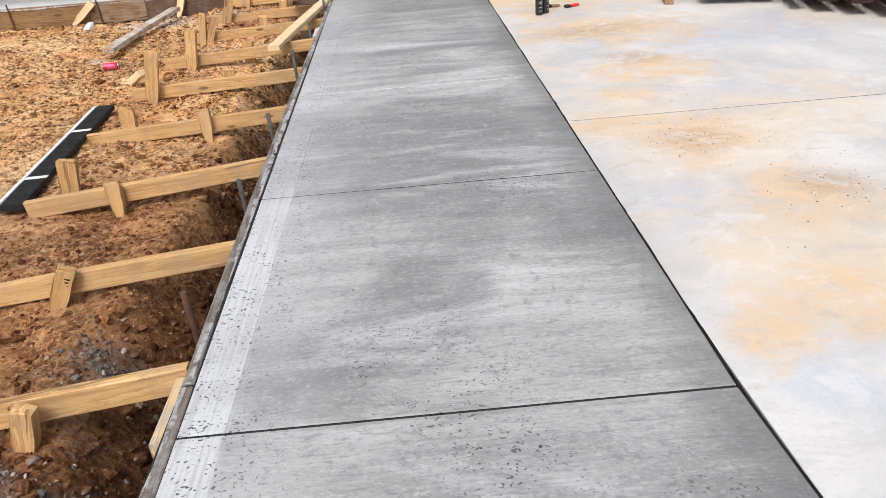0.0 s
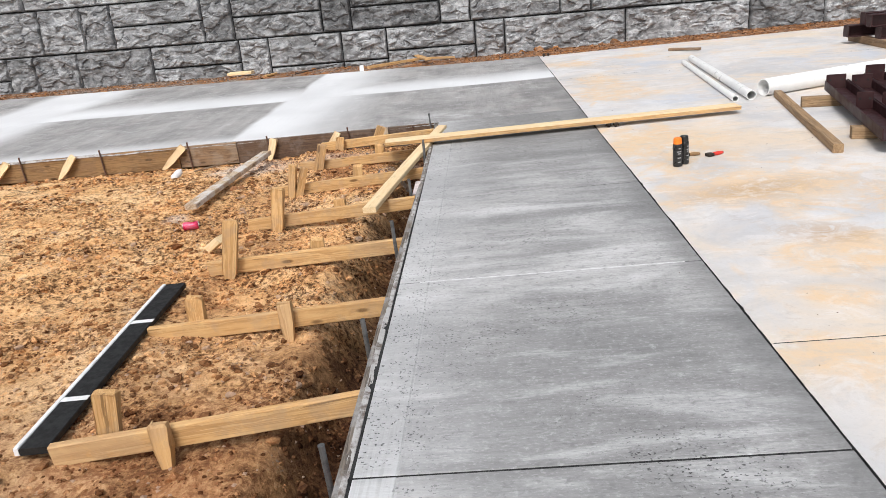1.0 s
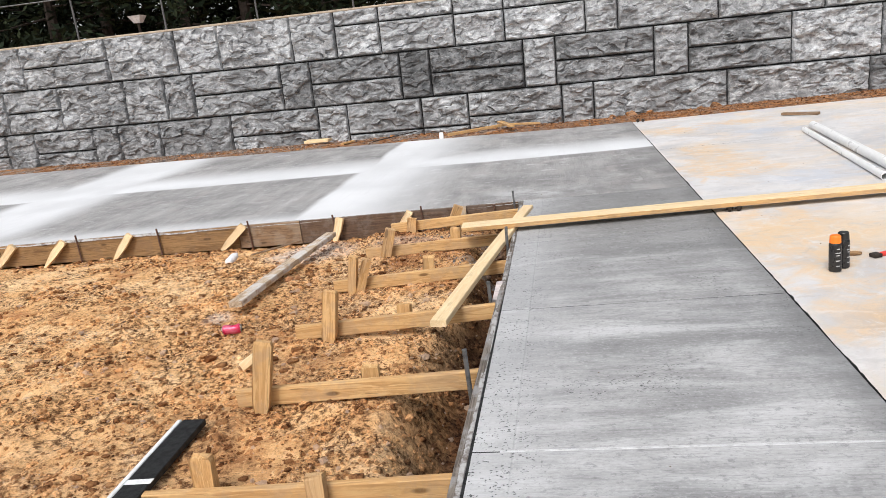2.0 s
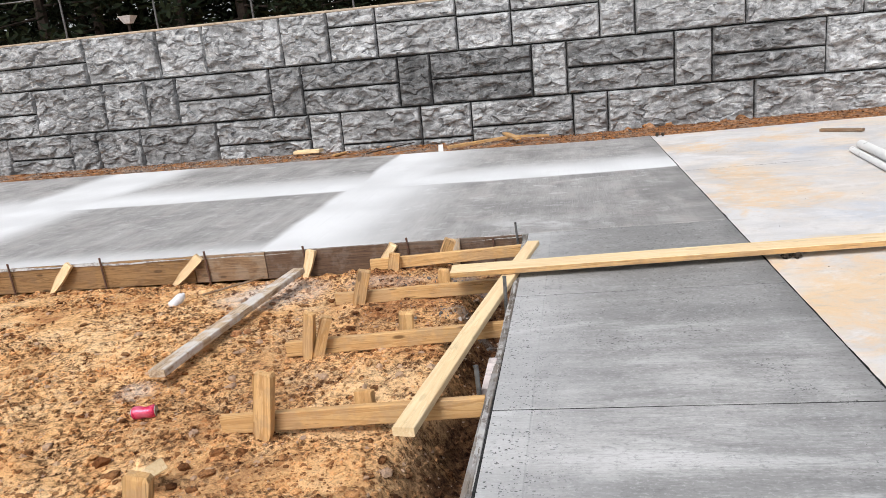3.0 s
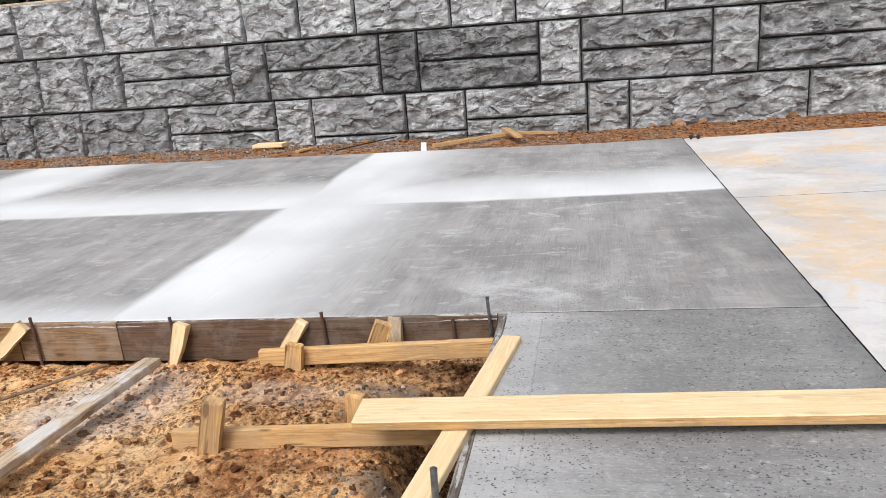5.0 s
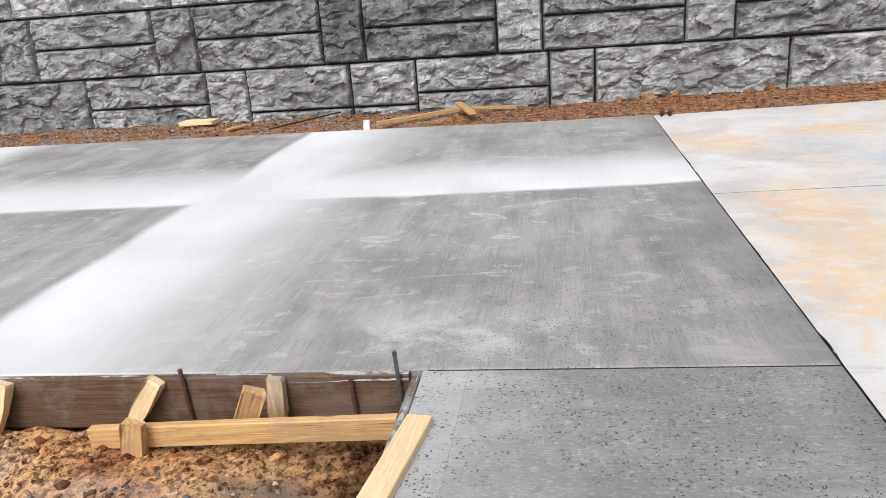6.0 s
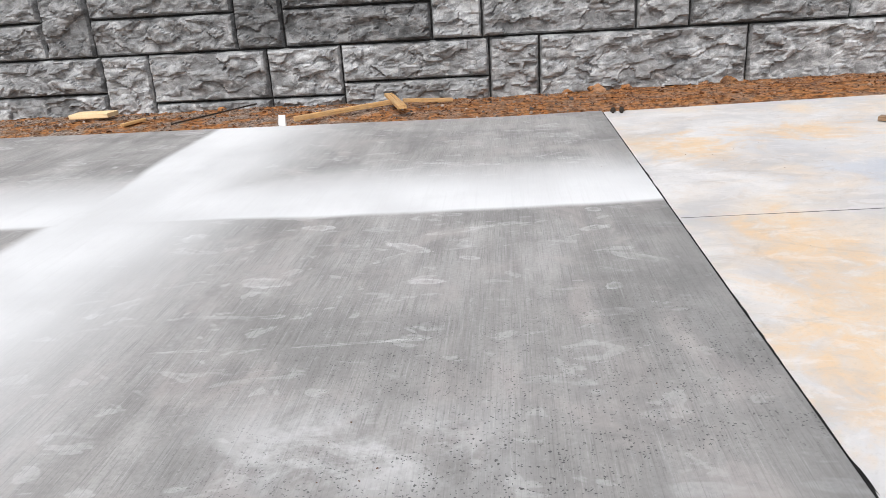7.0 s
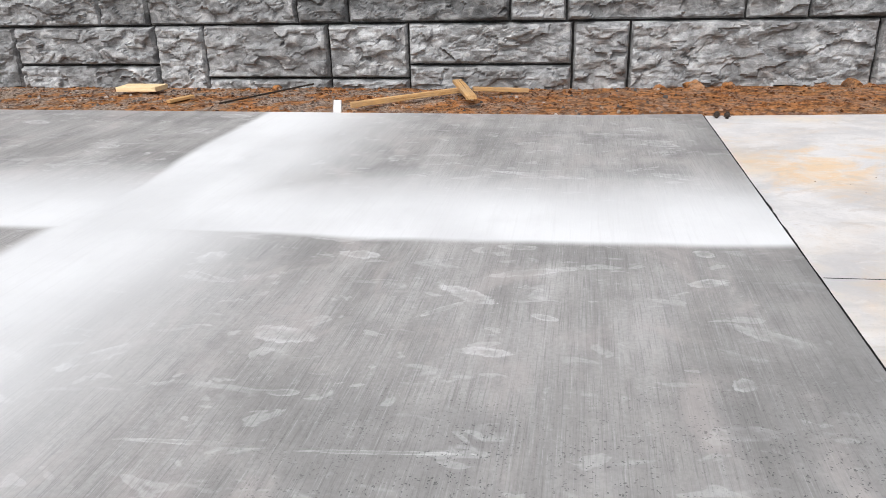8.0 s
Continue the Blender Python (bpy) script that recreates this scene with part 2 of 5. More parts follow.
def make_old_slab():
    g = Nodes("clay_stained_slab_concrete", 0.62)
    p = g.pos()
    x, y, z = g.xyz(p)
    big = g.noise(g.add(p, (7, 3, 0)), 0.55, 4, 0.55, 0.8)
    mid = g.noise(g.add(p, (2, 8, 0)), 1.3, 6, 0.6, 0.9)
    soft = g.noise(g.add(p, (5, 1, 0)), 2.6, 7, 0.62, 1.2)
    blot = g.noise(p, 7, 7, 0.7, 0.8)
    grain = g.noise(p, 60, 5, 0.72)
    # chalky white concrete with faint warm and cool clouds
    col = g.mix(g.step(mid, 0.3, 0.7), (0.47, 0.465, 0.47), (0.66, 0.645, 0.635))
    col = g.mix(g.mul(g.step(soft, 0.46, 0.66), 0.4), col, (0.56, 0.57, 0.60))
    cool = 0.0
    for cx, cy, rx, ry, turn in ((1.94, 12.4, 0.5, 0.25, 0), (2.24, 12.48, 0.6, 0.4, 0), (4.55, 11.27, 1.0, 1.0, 0), (1.06, 1.66, 0.16, 0.12, 0), (1.35, 1.55, 0.3, 0.2, 0), (2.4, 5.5, 0.7, 0.5, 0), (1.75, 3.95, 0.5, 0.35, 10), (1.1, 2.65, 0.2, 0.35, 0), (2.0, 9.3, 0.6, 0.5, 0)):
        cool = g.mx(cool, g.step(g.blob(p, cx, cy, rx, ry, turn, soft, 1.6), 1.15, 0.35))
    col = g.mix(g.mul(cool, 0.55), col, (0.46, 0.50, 0.57))
    # washed clay: wide peach veils, then stronger ochre where it dried
    veil = g.step(g.math("ADD", g.mul(big, 0.65), g.mul(soft, 0.35)), 0.44, 0.64)
    col = g.mix(g.mul(veil, 0.75), col, (0.70, 0.555, 0.395))
    ochre = 0.0
    for cx, cy, rx, ry, turn in ((1.18, 7.3, 0.4, 0.75, 0), (1.61, 5.81, 0.8, 0.6, 0), (1.31, 9.93, 0.6, 0.42, 20), (1.15, 7.3, 0.6, 1.1, 0), (1.33, 11.06, 0.32, 0.9, 8), (1.26, 13.4, 0.45, 0.5, 0), (1.2, 10.33, 0.4, 0.6, 0), (2.19, 13.76, 0.6, 0.35, 0), (1.06, 3.7, 0.4, 0.25, 0), (1.37, 3.5, 0.4, 0.4, 0), (1.58, 2.78, 0.35, 0.3, 0), (1.27, 2.08, 0.3, 0.22, 0), (0.98, 1.9, 0.16, 0.14, 0), (1.49, 4.65, 0.4, 0.3, 0), (1.22, 4.2, 0.16, 0.14, 0)):
        ochre = g.mx(ochre, g.step(g.blob(p, cx, cy, rx, ry, turn, soft, 3.4), 1.2, 0.3))
    col = g.mix(g.mul(ochre, g.step(blot, 0.3, 0.65, 0.35, 1.0), 0.85), col, (0.70, 0.495, 0.285))
    brown = 0.0
    for cx, cy, rx, ry, turn in ((1.43, 5.81, 0.5, 0.24, 10), (1.52, 4.95, 0.3, 0.2, -20), (1.36, 3.45, 0.26, 0.22, 15), (1.66, 2.85, 0.2, 0.16, 0)):
        brown = g.mx(brown, g.step(g.blob(p, cx, cy, rx, ry, turn, blot, 4.0), 1.2, 0.45))
    col = g.mix(g.mul(brown, g.step(blot, 0.34, 0.62, 0.15, 1.0), 0.8), col, (0.46, 0.305, 0.17))
    patchy = g.noise(g.scaled(g.add(p, (11, 4, 0)), (1.0, 1.5, 1)), 4.0, 6, 0.68, 1.0)
    col = g.mix(g.mul(g.step(patchy, 0.52, 0.66), 0.38), col, (0.46, 0.445, 0.435))
    col = g.mix(g.mul(g.step(patchy, 0.46, 0.34), 0.35), col, (0.73, 0.70, 0.69))
    scrape = g.noise(g.scaled(g.add(p, (1, 6, 0)), (1.2, 2.2, 1)), 1.4, 7, 0.7, 2.2)
    col = g.mix(g.mul(g.step(scrape, 0.58, 0.64), g.step(scrape, 0.72, 0.66), 0.28), col, (0.42, 0.35, 0.29))
    col = g.mix(g.mul(g.step(blot, 0.56, 0.72), 0.22), col, grey(0.46, 0.05))
    col = g.mix(g.mul(g.step(blot, 0.44, 0.30), 0.4), col, (0.70, 0.685, 0.67))
    col = g.mix(g.mul(g.step(grain, 0.52, 0.70), 0.30), col, grey(0.38, 0.06))
    return g.done(col, g.math("ADD", g.mul(grain, 0.5), blot), 0.3, 0.006, g.step(mid, 0.3, 0.7, 0.5, 0.75))


def make_block(name, a, b, c):
    g = Nodes(name, 0.85)
    p = g.pos()
    r = g.rand()
    blot = g.noise(g.add(p, g.scaled(g.obj(), (1.3, 1.3, 1.3))), 2.6, 6, 0.68, 0.5)
    chip = g.noise(g.scaled(p, (1, 1, 1.8)), 6, 5, 0.62, 0.8)
    grain = g.noise(p, 60, 3, 0.6)
    col = g.ramp(blot, [(0.30, grey(a * 0.65, -0.03)), (0.5, grey(b, -0.025)), (0.68, grey(c * 1.18, -0.025))])
    stain = g.noise(g.scaled(p, (1.0, 1, 0.6)), 0.75, 5, 0.62, 0.4)
    col = g.mix(g.mul(g.step(stain, 0.54, 0.40), 0.6), col, grey(a * 0.75, -0.02))
    col = g.mix(g.mul(g.step(chip, 0.5, 0.66), 0.6), col, grey(c * 1.2, -0.01))
    col = g.mix(g.mul(g.step(chip, 0.45, 0.34), 0.6), col, grey(a * 0.36, -0.01))
    col = g.mix(g.mul(g.step(grain, 0.5, 0.7), 0.28), col, grey(a * 0.6))
    col = g.mix(g.mul(g.step(g.noise(p, 24, 6, 0.75, 0.6), 0.55, 0.68), 0.28), col, grey(c * 1.25))
    col = g.mix(g.step(r, 0.2, 1, 0.0, 0.32), col, grey(a * 0.85, -0.015))
    return g.done(col, g.math("ADD", chip, g.mul(grain, 0.2)), 0.6, 0.04)


def make_dirt(name, light, mid, dark, loose=False):
    g = Nodes(name, 0.95, spec=0.1)
    p = g.pos()
    x, y, z = g.xyz(p)
    big = g.noise(p, 0.8, 5, 0.6, 0.4)
    med = g.noise(p, 4.5, 7, 0.7, 0.3)
    fine = g.noise(p, 30, 6, 0.75, 0.4)
    tiny = g.noise(p, 95, 4, 0.75)
    col = g.ramp(g.math("ADD", g.mul(big, 0.5), g.mul(med, 0.5)), [(0.36, dark), (0.48, mid), (0.60, light)])
    # rough, darker crumbled patches between smoother pale ground
    rough = g.step(g.noise(g.add(p, (9, 4, 0)), 2.4, 6, 0.7, 0.6), 0.38, 0.55)
    # Low spots of the fine bump are coloured dark, as shade in the crevices.
    col = g.mix(g.mul(rough, g.step(fine, 0.56, 0.40), 0.95), col, tuple(0.20 * k for k in dark))
    col = g.mix(g.mul(g.step(fine, 0.45, 0.33), 0.75), col, tuple(0.24 * k for k in dark))
    col = g.mix(g.mul(g.step(fine, 0.56, 0.68), 0.55), col, tuple(min(1, 1.2 * k) for k in light))
    col = g.mix(g.mul(g.step(tiny, 0.48, 0.36), 0.5), col, tuple(0.35 * k for k in dark))
    gravel = g.mul(g.step(g.math("ADD", x, g.mul(med, 1.6)), -2.1, -0.9), g.step(g.noise(g.add(p, (8, 2, 0)), 1.6, 5, 0.62, 0.5), 0.40, 0.58), 0.6)
    col = g.mix(g.mul(gravel, g.step(fine, 0.34, 0.62, 1.0, 0.4)), col, (0.16, 0.085, 0.048))
    # moist red clay freshly dug beside the form, rusty soil at the wall's foot
    moist = g.mul(g.step(g.math("ADD", y, g.mul(big, 2.2)), 6.8, 4.0), g.step(g.math("ADD", x, g.mul(med, 1.2)), -4.4, -1.5, 0.35, 1.0), 0.92)
    col = g.mix(g.mul(moist, g.step(fine, 0.3, 0.7, 0.95, 0.5)), col, g.mix(g.step(med, 0.35, 0.65), (0.085, 0.034, 0.016), (0.36, 0.16, 0.072)))
    # Trench by the form: dark moist clay, with the trench's shade painted in too.
    dug_shade = g.mul(g.step(g.math("ADD", x, g.mul(med, 0.5)), -0.90, -0.66), g.step(y, 9.25, 9.0))
    col = g.mix(g.mul(dug_shade, 0.92), col, g.mix(g.step(fine, 0.35, 0.65), (0.02, 0.009, 0.006), (0.13, 0.058, 0.028)))
    rust = g.mix(g.step(g.noise(p, 10, 6, 0.75), 0.42, 0.60), (0.085, 0.036, 0.018), (0.42, 0.18, 0.065))
    stony = g.mul(g.step(g.math("ADD", x, g.mul(big, 5)), 2.6, 0.2, 0.35, 1.0), g.step(g.noise(p, 2.6, 5, 0.7), 0.44, 0.58))
    rust = g.mix(stony, rust, g.mix(g.step(fine, 0.4, 0.62), (0.06, 0.045, 0.04), (0.40, 0.34, 0.30)))
    col = g.mix(g.mul(g.step(y, 15.0, 15.25), 0.9), col, rust)

    def dust(cx, cy, rx, ry):
        d = g.math("ADD", g.math("POWER", g.math("ABSOLUTE", g.math("DIVIDE", g.math("SUBTRACT", x, cx), rx)), 2.0), g.math("POWER", g.math("ABSOLUTE", g.math("DIVIDE", g.math("SUBTRACT", y, cy), ry)), 2.0))
        return g.mul(g.step(g.math("ADD", d, g.mul(med, 1.3)), 1.7, 0.75), 0.85)

    cement = g.mul(g.mx(dust(-2.65, 8.65, 0.50, 0.55), g.mul(dust(-2.72, 6.85, 0.12, 0.16), 0.6), g.mul(dust(-1.75, 8.68, 0.42, 0.12), 0.35)), g.step(med, 0.36, 0.56, 0.3, 0.85))
    col = g.mix(cement, col, (0.74, 0.66, 0.60))
    spill = g.mx(dust(-1.12, 2.38, 0.14, 0.16), dust(-1.25, 1.72, 0.16, 0.12), dust(-0.98, 1.75, 0.1, 0.1), dust(-1.15, 8.75, 0.3, 0.14), dust(-1.05, 8.05, 0.25, 0.10))
    col = g.mix(g.mul(spill, g.step(fine, 0.36, 0.62)), col, grey(0.17, 0.02))
    grit = g.mul(g.step(g.noise(g.add(p, (5, 5, 0)), 1.7, 4, 0.6), 0.58, 0.68), g.step(g.voro(p, 55), 0.42, 0.2), 0.75)
    col = g.mix(grit, col, grey(0.20, 0.04))
    if loose:
        i = g.island()
        col = g.mix(1.0, col, g.ramp(i, [(0.0, (0.27, 0.20, 0.17)), (0.3, (0.50, 0.43, 0.40)), (0.6, (0.9, 0.85, 0.81)), (0.92, (1.12, 1.08, 1.06))]), "MULTIPLY")
        col = g.mix(g.mul(g.step(i, 0.93, 0.932), 0.7), col, (0.42, 0.31, 0.235))
    return g.done(col, g.math("ADD", g.math("ADD", g.mul(med, 0.8), g.mul(fine, 0.7)), g.mul(tiny, 0.25)), 0.7, 0.03)


def make_wood(name, light, mid, dark, knots=0.8, grime=0.0, grime_col=(0.4, 0.4, 0.4), lines=1.0):
    g = Nodes(name, 0.72, spec=0.25)
    o, r = g.obj(), g.rand()
    shifted = g.t.nodes.new("ShaderNodeVectorMath")
    shifted.operation = "MULTIPLY_ADD"
    g.put(shifted.inputs[0], r)
    shifted.inputs[1].default_value = (7, 5, 3)
    g.put(shifted.inputs[2], o)
    v = shifted.outputs[0]
    rings = g.noise(g.scaled(v, (0.6, 12, 12)), 2.0, 5, 0.62, 1.1)
    fibre = g.noise(g.scaled(v, (4, 120, 120)), 1.5, 3, 0.6)
    cloud = g.noise(v, 4, 4, 0.6)
    soft = tuple(mid[k] + (dark[k] - mid[k]) * lines for k in range(3))
    col = g.ramp(rings, [(0.30, light), (0.46, mid), (0.52, soft), (0.56, light), (0.68, mid), (0.74, soft)])
    col = g.mix(g.mul(g.step(fibre, 0.48, 0.66), 0.36 * lines), col, dark)
    scuff = g.noise(g.scaled(v, (3, 9, 9)), 2.5, 6, 0.72, 0.4)
    col = g.mix(g.mul(g.step(scuff, 0.55, 0.70), 0.5), col, tuple(0.55 * k for k in mid))
    col = g.mix(g.mul(g.step(scuff, 0.45, 0.32), 0.35), col, tuple(min(1, 1.2 * k) for k in light))
    col = g.mix(g.mul(g.step(cloud, 0.5, 0.7), 0.30), col, mid)
    crack = g.noise(g.scaled(v, (1.1, 26, 26)), 1.0, 4, 0.6, 0.8)
    col = g.mix(g.mul(g.step(crack, 0.635, 0.66), 0.7 * knots), col, tuple(0.3 * k for k in dark))
    knot = g.mul(g.step(g.voro(g.scaled(v, (3.0, 9, 9)), 1.0), 0.16, 0.09), knots)
    col = g.mix(knot, col, tuple(0.35 * k for k in dark))
    col = g.mix(g.step(r, 0, 1, 0.0, 0.28), col, tuple(0.62 * k for k in mid))
    if grime:
        col = g.mix(g.mul(g.step(g.noise(v, 6, 6, 0.7), 0.46, 0.6), grime), col, grime_col)
    return g.done(col, g.math("ADD", g.mul(fibre, 0.6), g.mul(rings, 0.4)), 0.6, 0.006)


def make_plain(name, color, rough=0.6, metal=0.0, var=0.25, scale=18, spec=0.4, tint=None):
    g = Nodes(name, rough, metal, spec)
    p = g.obj()
    n = g.noise(p, scale, 5, 0.65)
    col = g.mix(g.mul(g.step(n, 0.42, 0.68), 1.0), color, tint or tuple((1 - var) * k for k in color))
    return g.done(col, g.noise(p, scale * 6, 3, 0.6), 0.2, 0.003, g.step(n, 0.3, 0.7, max(0.05, rough - 0.1), min(1, rough + 0.12)))


M_WALK = make_sidewalk()
M_DRIVE = make_driveway()
M_OLD = make_old_slab()
M_BLOCK = make_block("cast_stone_block", 0.185, 0.32, 0.50)
M_BLOCK_DARK = make_block("damp_cast_stone_block", 0.085, 0.15, 0.27)
M_BLOCK_MID = make_block("drying_cast_stone_block", 0.13, 0.225, 0.375)
M_BLOCK_DRY = make_block("dry_cast_stone_block", 0.225, 0.395, 0.57)
# Near black, so that the shade in open joints and holes sits in the colour.
M_CORE = make_plain("recess_shade_black", grey(0.03), 0.95, var=0.4)
M_DIRT = make_dirt("orange_clay_soil", (0.90, 0.62, 0.35), (0.77, 0.45, 0.205), (0.45, 0.205, 0.085))
M_CLOD = make_dirt("loose_clay_clods", (0.90, 0.60, 0.32), (0.78, 0.43, 0.19), (0.50, 0.225, 0.09), True)
M_PINE = make_wood("new_pine_lumber", (0.70, 0.46, 0.22), (0.61, 0.365, 0.155), (0.36, 0.18, 0.065), 1.0, 0.34, (0.34, 0.25, 0.17), 0.55)
M_PALE = make_wood("pale_fresh_pine", (0.90, 0.73, 0.475), (0.84, 0.635, 0.375), (0.56, 0.34, 0.15), 0.25, 0.12, (0.55, 0.42, 0.27), 0.22)
M_DARKWOOD = make_wood("wet_dark_form_board", (0.17, 0.105, 0.065), (0.13, 0.08, 0.052), (0.07, 0.042, 0.03), 0.5, 0.3, (0.24, 0.20, 0.17))
M_MIDWOOD = make_wood("weathered_brown_form_board", (0.31, 0.20, 0.115), (0.26, 0.165, 0.095), (0.15, 0.09, 0.055), 0.6, 0.3, (0.36, 0.31, 0.25))
M_OCHREWOOD = make_wood("ochre_form_board", (0.38, 0.235, 0.11), (0.31, 0.18, 0.08), (0.15, 0.08, 0.035), 0.9, 0.4, (0.20, 0.13, 0.08))
M_GREYWOOD = make_wood("cement_greyed_board", (0.58, 0.47, 0.35), (0.50, 0.38, 0.26), (0.24, 0.16, 0.10), 0.5, 0.65, grey(0.66, 0.0))
M_SPLASH = make_wood("cement_splashed_board", (0.24, 0.205, 0.175), (0.17, 0.145, 0.12), (0.08, 0.065, 0.055), 0.3, 0.75, grey(0.30, 0.01))
M_SPLASHPINE = make_wood("splashed_pine_stake", (0.80, 0.62, 0.40), (0.70, 0.50, 0.28), (0.5, 0.32, 0.16), 0.3, 0.5, grey(0.36))
M_STEEL = make_plain("galvanised_pin_steel", grey(0.20), 0.5, 0.7, 0.5, 30)
M_RUST = make_plain("rusty_pin_steel", (0.10, 0.055, 0.04), 0.8, 0.3, 0.5, 40, tint=(0.18, 0.09, 0.06))
M_BOLT = make_plain("dark_bolt_steel", (0.05, 0.038, 0.03), 0.7, 0.3, 0.4, 40)
M_CRUST = make_plain("cement_crust", grey(0.42, 0.02), 0.95, 0.0, 0.5, 22, 0.1, tint=(0.15, 0.125, 0.11))
M_CRUST2 = make_plain("pale_cement_dust", grey(0.62), 0.95, 0.0, 0.3, 30, 0.1)
M_TIMBER = make_wood("sawn_timber", (0.44, 0.30, 0.175), (0.34, 0.22, 0.12), (0.20, 0.12, 0.06), 0.6, 0.3, (0.2, 0.15, 0.1))
M_PRINT = make_plain("pale_print", grey(0.42), 0.4)
M_MAROON = make_plain("maroon_primer_steel", (0.030, 0.010, 0.011), 0.5, 0.0, 0.4, 6, 0.3, tint=(0.048, 0.020, 0.020))
M_PVC = make_plain("white_pvc", (0.80, 0.80, 0.79), 0.35, 0.0, 0.06, 5, 0.5)
M_BLACK = make_plain("black_rubber", grey(0.012), 0.7, 0.0, 0.5, 25)
M_JOINT = make_plain("black_joint_filler", grey(0.018), 0.95, 0.0, 0.6, 14, 0.1)
M_GROOVE = make_plain("groove_shade", grey(0.035), 0.95, 0.0, 0.5, 20, 0.1)
M_TAN = make_plain("dusty_wall_top", (0.46, 0.37, 0.28), 0.95, 0.0, 0.35, 6, 0.1)
M_SCRAP = make_plain("scuffed_white_paint", (0.66, 0.58, 0.56), 0.7, 0.0, 0.45, 16)
M_WHITE = make_plain("white_paint", grey(0.74), 0.6, 0.0, 0.2, 14)
M_CANBLACK = make_plain("black_can_print", grey(0.015), 0.32, 0.0, 0.3, 10, 0.5)
M_ORANGE = make_plain("orange_plastic", (0.90, 0.22, 0.02), 0.4, 0.0, 0.1)
M_RED = make_plain("red_plastic", (0.70, 0.045, 0.03), 0.4, 0.0, 0.2)
M_SODA = make_plain("magenta_red_can_print", (0.62, 0.035, 0.10), 0.3, 0.3, 0.35, 12, tint=(0.70, 0.16, 0.24))
M_ALU = make_plain("bare_aluminium", grey(0.62), 0.3, 0.9, 0.2)
M_CLEAR = make_plain("cloudy_plastic_bottle", (0.78, 0.78, 0.80), 0.3, 0.0, 0.12, 20)
M_BARK = make_plain("dark_bark", (0.035, 0.026, 0.02), 0.95, 0.0, 0.5, 8)
M_CRUMB = make_plain("dry_soil_crumb", (0.14, 0.085, 0.055), 0.95, 0.0, 0.5, 30)
M_BRICKRED = make_plain("brown_clay_lump", (0.40, 0.19, 0.085), 0.95, 0.0, 0.4, 20)


def make_leaf():
    g = Nodes("dark_evergreen_foliage", 0.8, spec=0.15)
    return g.done(g.ramp(g.island(), [(0.0, (0.006, 0.010, 0.005)), (0.6, (0.012, 0.020, 0.009)), (1.0, (0.028, 0.036, 0.015))]))


def make_rubble():
    g = Nodes("broken_cement_stone", 0.9, spec=0.15)
    col = g.ramp(g.island(), [(0.0, (0.05, 0.05, 0.055)), (0.45, (0.17, 0.15, 0.14)), (0.85, (0.26, 0.20, 0.16)), (1.0, (0.50, 0.44, 0.40))])
    return g.done(col, g.noise(g.pos(), 60, 4, 0.7), 0.5, 0.006)


M_LEAF = make_leaf()
M_RUBBLE = make_rubble()


# ---- mesh helpers ----
def mesh_of(name, bm, mat, smooth=False):
    me = bpy.data.meshes.new(name)
    bm.to_mesh(me)
    bm.free()
    for m in (mat if isinstance(mat, (list, tuple)) else [mat]):
        me.materials.append(m)
    if smooth:
        me.polygons.foreach_set("use_smooth", [True] * len(me.polygons))
    return me


def part(name, bm, mat, parent, label="", smooth=False, m=None):
    ob = new(name, bm if isinstance(bm, bpy.types.Mesh) else mesh_of(name, bm, mat, smooth))
    ob.parent = parent
    if m is not None:
        ob.matrix_basis = m
    return tagged(ob, label)


def thing(name, bm, mat, label, category, group="", kind="", smooth=False, m=None):
    ob = new(name, bm if isinstance(bm, bpy.types.Mesh) else mesh_of(name, bm, mat, smooth))
    if m is not None:
        ob.matrix_basis = m
    return tagged(ob, label, category, group, kind)


def holder(name, label, category, group="", kind="", m=None):
    ob = new(name)
    ob.empty_display_size = 0.1
    if m is not None:
        ob.matrix_basis = m
    return tagged(ob, label, category, group, kind)


def box_bm(sx, sy, sz, bevel=0.003, at=(0, 0, 0), segs=1):
    bm = bmesh.new()
    bmesh.ops.create_cube(bm, size=1)
    bmesh.ops.scale(bm, vec=(sx, sy, sz), verts=bm.verts)
    bmesh.ops.translate(bm, vec=at, verts=bm.verts)
    if bevel:
        bmesh.ops.bevel(bm, geom=bm.edges[:], offset=bevel, segments=segs, affect="EDGES", profile=0.6)
    return bm


def lathe_bm(profile, n=20):
    """A turned body about z from (radius, height) pairs."""
    bm = bmesh.new()
    rings = [[bm.verts.new((r * math.cos(2 * math.pi * i / n), r * math.sin(2 * math.pi * i / n), h)) for i in range(n)] for r, h in profile]
    for a, b in zip(rings, rings[1:]):
        for i in range(n):
            bm.faces.new((a[i], a[(i + 1) % n], b[(i + 1) % n], b[i]))
    bm.faces.new(list(reversed(rings[0])))
    bm.faces.new(rings[-1])
    return bm


def along(p0, p1, roll=0.0):
    """A pose at the middle of p0-p1 whose x runs along it, and z as upright as can be."""
    a, b = Vector(p0), Vector(p1)
    x = (b - a).normalized()
    y = Vector((0, 0, 1)).cross(x).normalized() if abs(x.z) < 0.95 else Vector((0, 1, 0))
    z = x.cross(y).normalized()
    y = z.cross(x)
    rot = Matrix((x, y, z)).transposed().to_4x4()
    return Matrix.Translation((a + b) / 2) @ rot @ pose(0, 0, 0, roll), (b - a).length


